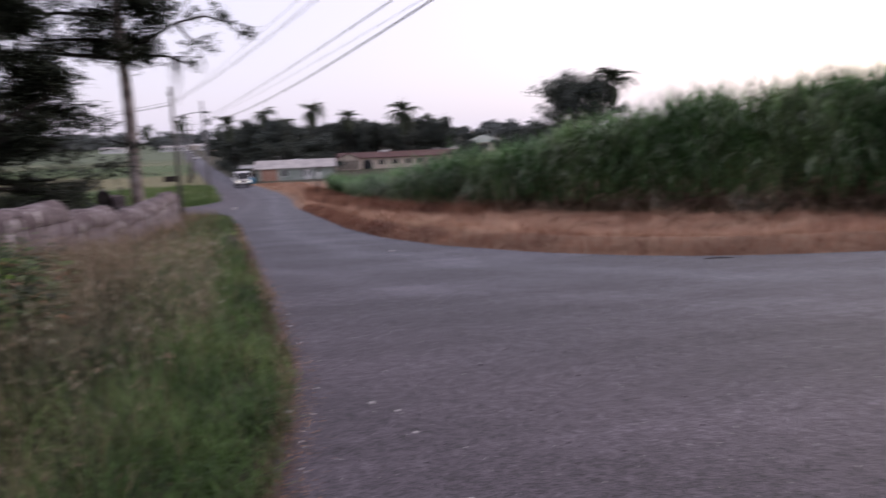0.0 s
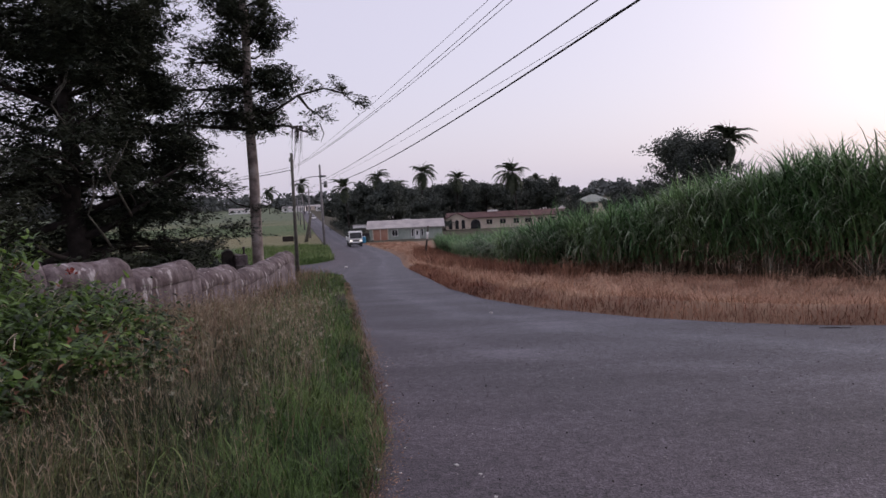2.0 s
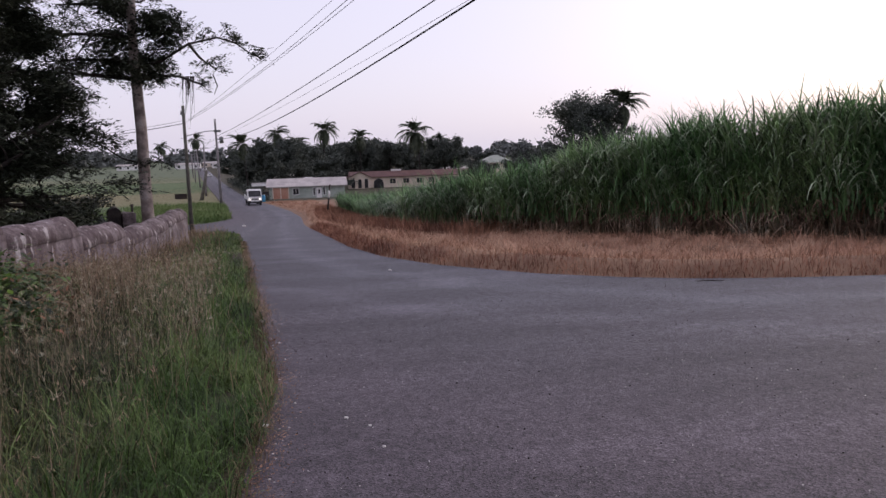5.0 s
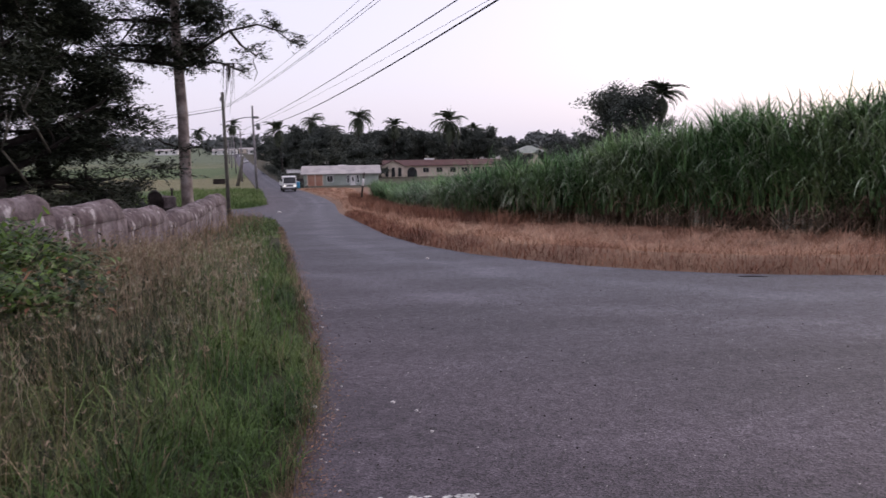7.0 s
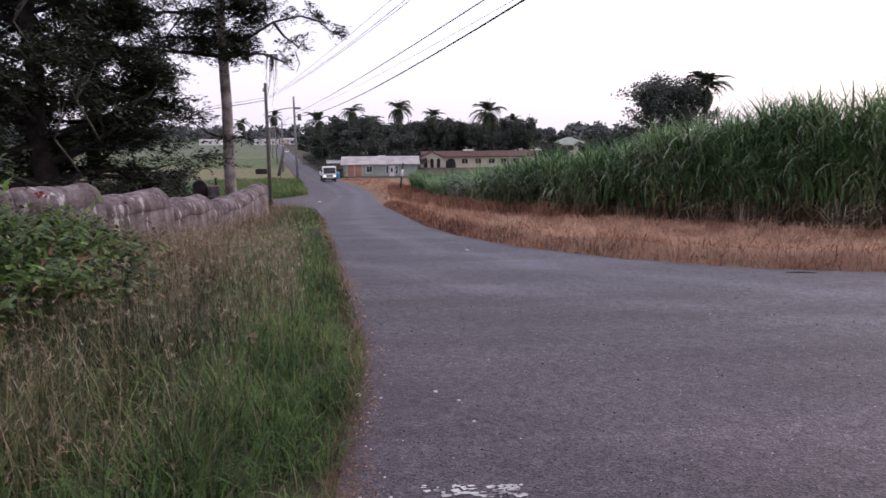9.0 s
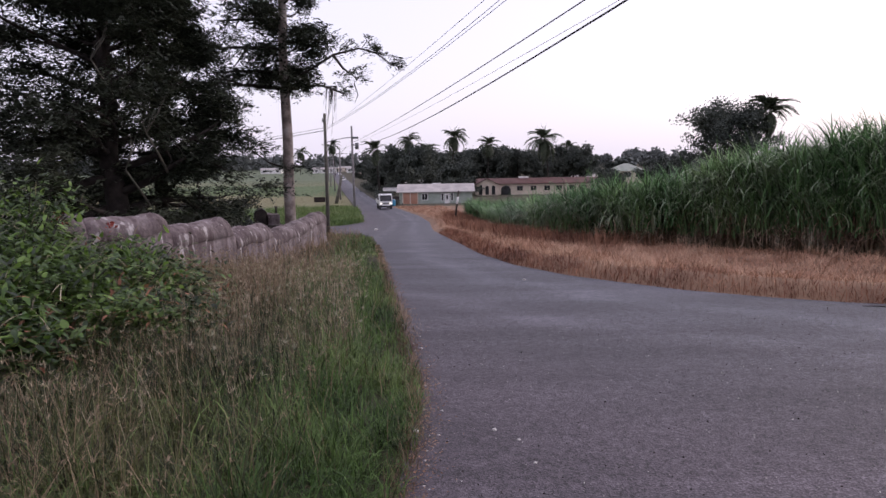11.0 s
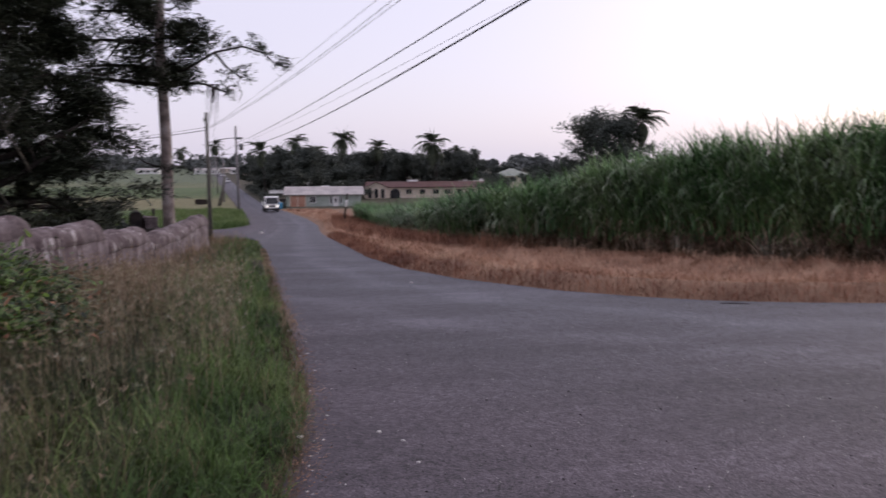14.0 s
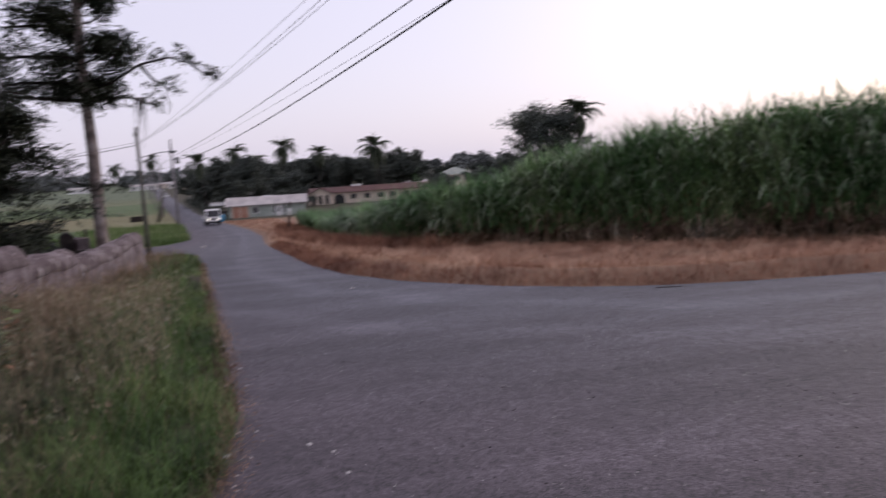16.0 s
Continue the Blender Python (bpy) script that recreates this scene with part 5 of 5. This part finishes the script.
# ---- the leafy bush over the wall end ----
def bush(label, spots, n, leaf, seed, mat):
    rng = np.random.default_rng(seed)
    root = tagged(new("bush"), label, "bush")
    x0, y0 = spots[0][0], spots[0][1]
    z0 = float(height(x0, y0))
    root.matrix_basis = pose(x0, y0, z0)
    stems, tips = [], []
    for sx, sy, tall, r in spots:
        for k in range(26):
            a = rng.uniform(0, 6.28)
            b = (sx - x0 + 0.3 * r * math.cos(a), sy - y0 + 0.3 * r * math.sin(a), float(height(sx, sy)) - z0)
            e = Vector((sx - x0 + r * rng.uniform(0.3, 1) * math.cos(a), sy - y0 + r * rng.uniform(0.3, 1) * math.sin(a), b[2] + tall * rng.uniform(0.5, 1.0)))
            mid = Vector(b).lerp(e, 0.55) + Vector((0, 0, tall * 0.18))
            stems.append(([b, tuple(mid), tuple(e)], [0.014, 0.009, 0.004], 4))
            for s in np.linspace(0.25, 1, 10):
                tips.append(tuple(Vector(b).lerp(mid, s * 2) if s < 0.5 else mid.lerp(e, s * 2 - 1)))
    tagged(part("stem_tangle", tubes("stem_tangle", stems, M["dark_bark"]), root), kind="stuff")
    tips = np.array(tips)
    c = tips[rng.integers(0, len(tips), n)] + rng.normal(size=(n, 3)) * np.array([0.14, 0.14, 0.1])
    v, f = strips(c, rng.uniform(0, 6.28, n), rng.uniform(0.9, 2.1, n), leaf * rng.uniform(0.7, 1.4, n), leaf * 0.48 * rng.uniform(0.7, 1.3, n), rng.uniform(0.2, 0.9, n), 3)
    part("foliage", mesh_of("foliage", v, f, mat), root)
    for name, key, n2, low, high, size in (("young_foliage", "bush_young", n // 7, 0.45, 1.0, 1.15), ("dead_foliage", "stubble", n // 24, 0.0, 0.6, 0.8), ("vine_tangle", "pale_straw", n // 60, 0.5, 1.0, 2.4)):
        pick = tips[(tips[:, 2] > np.quantile(tips[:, 2], low)) & (tips[:, 2] <= np.quantile(tips[:, 2], high))]
        c = pick[rng.integers(0, len(pick), n2)] + rng.normal(size=(n2, 3)) * np.array([0.18, 0.18, 0.12])
        thin = 0.05 if name == "vine_tangle" else 0.5
        v, f = strips(c, rng.uniform(0, 6.28, n2), rng.uniform(0.5, 2.0, n2), leaf * size * rng.uniform(0.7, 1.4, n2), leaf * thin * size * rng.uniform(0.7, 1.3, n2), rng.uniform(0.2, 1.1, n2), 3)
        tagged(part(name, mesh_of(name, v, f, M[key]), root), kind="stuff")


bush("broad-leaved green bush and vines smothering the wall", [(-5.6, 8.8, 1.75, 1.0), (-4.8, 7.6, 1.3, 0.9), (-6.9, 9.4, 1.85, 1.1), (-4.95, 10.3, 0.85, 0.7), (-3.9, 6.6, 0.95, 0.8), (-5.4, 6.6, 1.5, 1.0), (-3.2, 6.3, 0.6, 0.6), (-3.7, 8.0, 0.85, 0.8), (-4.1, 5.4, 0.85, 0.8),
     (-4.4, 9.2, 0.85, 0.7), (-3.3, 5.2, 0.55, 0.6), (-6.4, 10.2, 1.5, 0.9), (-3.1, 7.4, 0.6, 0.7), (-2.7, 6.6, 0.4, 0.5), (-3.8, 9.6, 0.5, 0.6), (-3.6, 4.8, 0.6, 0.65), (-4.6, 4.6, 0.8, 0.8)], 32000, 0.105, 61, M["bush"])
for a, b, c in ((-5.05, 10.6, 1.12), (-5.35, 9.7, 1.25), (-6.3, 9.2, 1.45)):
    v, f = leaves(np.array([(0, 0, 0)]) + np.random.default_rng(int(a * -10)).normal(size=(26, 3)) * 0.04, 0.035, np.random.default_rng(3))
    tagged(new("red_blossom", mesh_of("red_blossom", v, f, M["red_petal"])), "small cluster of red blossom on the vine", "flower", "red blossoms", "stuff").matrix_basis = pose(a, b, float(height(a, b)) + c)


# ---- loose stones and litter along the road edge ----
def pebble_mesh(seed):
    bm = bmesh.new()
    bmesh.ops.create_icosphere(bm, subdivisions=1, radius=1)
    for v in bm.verts:
        v.co = v.co * (1 + 0.35 * noise.noise(v.co * 1.7 + Vector((seed * 3.1, 0, 0))))
        v.co.z *= 0.6
    return bm_mesh("pebble", bm, M["pebble"])


PEBBLES = [pebble_mesh(i) for i in range(3)]
for i, (a, b, r) in enumerate(((-0.16, 4.13, 0.022), (0.32, 4.14, 0.016), (0.45, 3.97, 0.011), (0.5, 3.62, 0.012), (-0.12, 4.55, 0.013), (-0.2, 6.4, 0.014), (-0.28, 5.8, 0.016), (-0.45, 7.6, 0.02), (1.4, 11.9, 0.03), (-5.2, 53.0, 0.16))
                            + tuple((float(left_edge(q)) + 0.02 + 0.22 * random.random() ** 2, q, 0.004 + 0.006 * random.random()) for q in (2.4 + 7 * random.random() ** 1.4 for _ in range(26)))):
    tagged(new("pebble", PEBBLES[i % 3]), "pale loose stone lying on the asphalt", "stone", "loose stones").matrix_basis = pose(a, b, float(height(a, b)) + 0.015 + r * 0.3, 0, 0, i * 50) @ Matrix.Scale(r, 4)
grit = np.random.default_rng(77)
n = 4200
y = 2.2 + 14 * grit.uniform(0, 1, n) ** 1.5
x = left_edge(y) + np.abs(grit.normal(size=n)) * 0.085 - 0.03
v, f = leaves(np.stack([x, y, height(x, y) + 0.024], 1), 0.0045, grit, 3.5, 0.9)
tagged(new("edge_litter", mesh_of("edge_litter", v, f, M["dry_grass"])), "dry stalks and grit along the asphalt edge", "litter", kind="stuff")
y = grit.uniform(2.4, 9, 1100)
x = left_edge(y) + 0.1 + grit.uniform(0, 1, 1100) ** 1.2 * 5.5
x = np.where(x < right_edge(y) - 0.2, x, 0.4)
v, f = leaves(np.stack([x, y, height(x, y) + 0.02], 1), 0.009, grit, 1.3, 0.6)
tagged(new("loose_grit", mesh_of("loose_grit", v, f, M["dark_stone"])), "dark loose chippings on the road", "grit", kind="stuff")
y = grit.uniform(2.4, 8, 800)
x = left_edge(y) + 0.1 + grit.uniform(0, 1, 800) ** 1.2 * 5
x = np.where(x < right_edge(y) - 0.2, x, 0.6)
v, f = leaves(np.stack([x, y, height(x, y) + 0.02], 1), 0.006, grit, 1.2, 0.6)
tagged(new("pale_grit", mesh_of("pale_grit", v, f, M["pebble"])), "pale chippings scattered over the asphalt", "grit", kind="stuff")
# a fallen dark stick at the foot of the bank
stick = [(5.15, 8.42, float(height(5.15, 8.42)) + 0.02), (5.3, 8.33, float(height(5.3, 8.33)) + 0.03), (5.5, 8.3, float(height(5.5, 8.3)) + 0.02)]
tagged(new("fallen_stick", tubes("fallen_stick", [(stick, [0.004, 0.008, 0.003], 5)], M["dark_bark"])), "dark fallen stick at the road edge", "stick")


# ---- gate pillars behind the wall ----
def pillar(label, x, y, w, tall, peak, mat):
    bm = box(w, w, tall, (0, 0, -0.2), 0.03)
    bmesh.ops.subdivide_edges(bm, edges=bm.edges[:], cuts=2, use_grid_fill=True)
    for v in bm.verts:
        v.co += Vector(noise.noise_vector(v.co * 2.5 + Vector((x, y, 0)))) * 0.05
        if v.co.z > tall - 0.3:
            v.co.z += peak * (1 - min(1, abs(v.co.x) / (w / 2)))
    tagged(new("gate_pillar", bm_mesh("gate_pillar", bm, mat)), label, "pillar").matrix_basis = pose(x, y, float(height(x, y)), 0, 0, 20)


pillar("dark weathered gate pillar with a peaked top", -7.75, 29.4, 0.5, 1.5, 0.2, M["dark_stone"])
pillar("short stone pillar with a rough face", -7.2, 29.3, 0.5, 1.4, 0.0, M["stone"])
pillar("low stone block beside the trunk", -6.9, 28.4, 0.6, 0.95, 0.0, M["dark_stone"])
pillar("short stone pillar with a rough face", -9.9, 23.0, 0.45, 1.25, 0.0, M["stone"])
tagged(new("marker_post", tubes("marker_post", [([(0, 0, -0.2), (0, 0, 1.5), (0, 0, 1.62)], [0.05, 0.05, 0.09], 7)], M["dark_stone"])), "small dark post in the field", "post").matrix_basis = pose(-8.2, 34.0, float(height(-8.2, 34)))

post = tagged(new("marker_post"), "leaning dark marker post with a white band", "post")
post.matrix_basis = pose(1.2, 74.0, float(height(1.2, 74.0)) - 0.2)
part("shaft", tubes("shaft", [([(0, 0, 0), (0.2, 0, 1.6), (0.42, 0, 3.3)], [0.11, 0.1, 0.09], 8)], M["rust"]), post)
part("white_band", tubes("white_band", [([(0.245, -0.01, 1.9), (0.34, -0.01, 2.65)], [0.12, 0.12], 8)], M["white_paint"]), post, None, "white painted band")


# ---- lorry ----
def merge(*bms):
    out = bmesh.new()
    for b in bms:
        me = bpy.data.meshes.new("tmp")
        b.to_mesh(me)
        b.free()
        out.from_mesh(me)
        bpy.data.meshes.remove(me)
    return out


def extrude_profile(prof, width, bev=0.03):
    """A profile in the y-z plane swept across x."""
    bm = bmesh.new()
    a = [bm.verts.new((-width / 2, p, q)) for p, q in prof]
    b = [bm.verts.new((width / 2, p, q)) for p, q in prof]
    bm.faces.new(a)
    bm.faces.new(b[::-1])
    for k in range(len(prof)):
        j = (k + 1) % len(prof)
        bm.faces.new((a[k], b[k], b[j], a[j]))
    bmesh.ops.recalc_face_normals(bm, faces=bm.faces[:])
    if bev:
        bmesh.ops.bevel(bm, geom=bm.edges[:], offset=bev, segments=2, affect="EDGES")
    return bm


def wheel(parent, x, y, r, w):
    m = pose(x, y, r, 0, 90, 0)
    bm = bmesh.new()
    bmesh.ops.create_cone(bm, cap_ends=True, segments=20, radius1=r, radius2=r, depth=w)
    bmesh.ops.bevel(bm, geom=[e for e in bm.edges if abs(e.verts[0].co.z - e.verts[1].co.z) < 1e-5], offset=0.04, segments=2, affect="EDGES")
    t = part("wheel", bm_mesh("wheel", bm, M["rubber"]), parent, m, "black rubber tyre on a steel wheel")
    bm = bmesh.new()
    bmesh.ops.create_cone(bm, cap_ends=True, segments=16, radius1=r * 0.55, radius2=r * 0.45, depth=w + 0.03)
    part("rim", bm_mesh("rim", bm, M["metal"]), t)


def lorry(x, y, turn):
    t = tagged(new("flatbed_lorry"), "small white cab-over flatbed lorry with headlights on", "lorry")
    t.matrix_basis = pose(x, y, float(height(x, y)) + 0.02, 0, 0, turn)
    cab = part("cab", bm_mesh("cab", extrude_profile([(-2.6, 0.55), (-2.62, 1.15), (-2.35, 2.1), (-2.15, 2.22), (-1.1, 2.22), (-1.05, 0.55)], 1.86, 0.06), M["truck_white"]), t)
    part("windscreen", bm_mesh("windscreen", extrude_profile([(-2.64, 1.24), (-2.4, 2.04), (-2.36, 2.04), (-2.6, 1.24)], 1.62, 0.0), M["dark_opening"]), cab, None, "dark windscreen")
    for s in (-1, 1):
        part("side_window", bm_mesh("side_window", box(0.03, 0.75, 0.6, (s * 0.925, -1.75, 1.4)), M["dark_opening"]), cab)
        part("headlight", bm_mesh("headlight", box(0.3, 0.06, 0.16, (s * 0.68, -2.64, 0.82), 0.02), M["headlight"]), cab, None, "lit headlight")
        mirror = part("mirror", bm_mesh("mirror", box(0.2, 0.08, 0.32, (s * 1.1, -2.45, 1.45), 0.02), M["dark_plastic"]), cab)
    part("grille", bm_mesh("grille", box(0.95, 0.06, 0.14, (0, -2.64, 0.84), 0.01), M["dark_plastic"]), cab)
    part("bumper", bm_mesh("bumper", box(1.86, 0.18, 0.3, (0, -2.66, 0.38), 0.04), M["dark_plastic"]), t)
    part("bumper_trim", bm_mesh("bumper_trim", box(1.2, 0.04, 0.1, (0, -2.77, 0.6), 0.01), M["truck_white"]), t)
    part("chassis", bm_mesh("chassis", box(0.8, 4.8, 0.2, (0, 0.2, 0.55)), M["dark_plastic"]), t)
    part("bed_floor", bm_mesh("bed_floor", box(1.95, 3.7, 0.1, (0, 0.95, 0.85)), M["truck_white"]), t)
    for s in (-1, 1):
        part("drop_side", bm_mesh("drop_side", box(0.05, 3.7, 0.4, (s * 0.96, 0.95, 0.95), 0.01), M["truck_white"]), t)
        wheel(t, s * 0.78, -1.85, 0.36, 0.24)
        wheel(t, s * 0.74, 1.35, 0.36, 0.4)
    part("tail_board", bm_mesh("tail_board", box(1.9, 0.05, 0.4, (0, 2.78, 0.95), 0.01), M["truck_white"]), t)
    part("headboard", bm_mesh("headboard", box(1.9, 0.06, 0.9, (0, -0.93, 0.95), 0.01), M["truck_white"]), t)


lorry(-8.6, 100.5, 10)


# ---- roadside clutter by the bungalow ----
def barrel(x, y):
    b = tagged(new("barrel"), "blue plastic barrel by the roadside", "barrel", "blue barrels")
    b.matrix_basis = pose(x, y, float(height(x, y)))
    part("drum", tubes("drum", [([(0, 0, 0), (0, 0, 0.2), (0, 0, 0.5), (0, 0, 0.95), (0, 0, 1.05)], [0.27, 0.31, 0.32, 0.31, 0.25], 14)], M["blue_plastic"]), b)
    part("lid", tubes("lid", [([(0, 0, 1.05), (0, 0, 1.1)], [0.27, 0.26], 14)], M["white_paint"]), b)


barrel(-8.2, 114.0)
barrel(-8.9, 114.6)

stall = tagged(new("roadside_stall"), "open roadside stall with a pale fascia board", "stall")
stall.matrix_basis = pose(-9.6, 139, float(height(-9.6, 139)))
for a in (-2.2, 2.2):
    for b in (-1.2, 1.2):
        part("post", bm_mesh("post", box(0.12, 0.12, 2.2, (a, b, 0)), M["pole_wood"]), stall)
part("fascia", bm_mesh("fascia", box(4.8, 0.08, 0.5, (0, -1.35, 2.05)), M["white_paint"]), stall)
part("roof", bm_mesh("roof", box(5.0, 3.0, 0.08, (0, 0.1, 2.56)), M["grey_roof"]), stall)
part("counter", bm_mesh("counter", box(4.2, 0.5, 0.95, (0, -1.0, 0)), M["dark_stone"]), stall)


def car(x, y, turn, mat, label):
    t = tagged(new("parked_car"), label, "car", "parked cars")
    t.matrix_basis = pose(x, y, float(height(x, y)), 0, 0, turn)
    body = part("body", bm_mesh("body", extrude_profile([(-2.1, 0.3), (-2.15, 0.75), (-1.2, 0.9), (-0.6, 1.42), (1.0, 1.45), (1.75, 0.95), (2.1, 0.85), (2.1, 0.3)], 1.66, 0.06), M[mat]), t)
    part("windscreen", bm_mesh("windscreen", extrude_profile([(-1.2, 0.95), (-0.66, 1.38), (-0.62, 1.38), (-1.14, 0.95)], 1.4, 0.0), M["dark_opening"]), body)
    for s in (-1, 1):
        part("side_window", bm_mesh("side_window", box(0.03, 1.7, 0.36, (s * 0.835, 0.25, 0.98)), M["dark_opening"]), body)
        for yy in (-1.35, 1.3):
            wheel(t, s * 0.72, yy, 0.3, 0.2)


car(-11.6, 134.5, 25, "dark_plastic", "dark car parked beside the road under the tree")
car(-45.5, 318, 15, "truck_white", "white car standing beside the climbing road")
car(-61, 410, 15, "truck_white", "white car far up the road")

# low heaps and hedges by the far roadside
for i, (a, b, r, tall) in enumerate(((-13.2, 155, 2.2, 1.4), (-15.5, 172, 2.6, 1.6), (-19.5, 196, 2.8, 1.8), (-8.6, 118, 1.2, 0.8), (-25, 232, 3.0, 2.0), (-10.6, 33.5, 1.1, 1.2), (-9.3, 35, 0.9, 1.0), (-14, 36, 1.4, 1.3))):
    g = np.random.default_rng(200 + i)
    n = 900
    c = g.normal(size=(n, 3)) * np.array([r * 0.42, r * 0.42, tall * 0.28]) + np.array([0, 0, tall * 0.45])
    c[:, 2] = np.abs(c[:, 2])
    root = tagged(new("shrub"), "rounded dark green shrub at the field edge", "shrub", "shrubs")
    root.matrix_basis = pose(a, b, float(height(a, b)))
    part("foliage", mesh_of("foliage", *leaves(c, 0.12 + r * 0.05, g), M["leaf_far_haze"]), root)
    part("stem", tubes("stem", [([(0, 0, -0.1), (0.05, 0, tall * 0.6)], [0.06, 0.03], 6)], M["dark_bark"]), root)

# cane trash: dry stalks fallen out of the stand
g = np.random.default_rng(91)
fallen = []
for i in range(34):
    k = g.integers(2, 6)
    s = g.uniform(0, 1)
    a = CANE_X[k] + s * (CANE_X[k + 1] - CANE_X[k]) - g.uniform(0.1, 0.5)
    b = CANE_Y[k] + s * (CANE_Y[k + 1] - CANE_Y[k]) - g.uniform(0.0, 0.3)
    z = float(height(a, b))
    t = g.uniform(0, 6.28)
    fallen.append(([(a, b, z + 0.1), (a + 0.5 * math.cos(t), b + 0.5 * math.sin(t), z + g.uniform(0.4, 0.8)), (a + 1.1 * math.cos(t), b + 1.1 * math.sin(t), z + g.uniform(0.2, 0.6))], [0.009, 0.008, 0.004], 4))
tagged(new("fallen_cane", tubes("fallen_cane", fallen, M["cane_dry"])), "dry bent cane stalks leaning out of the stand", "cane stalks", kind="stuff")
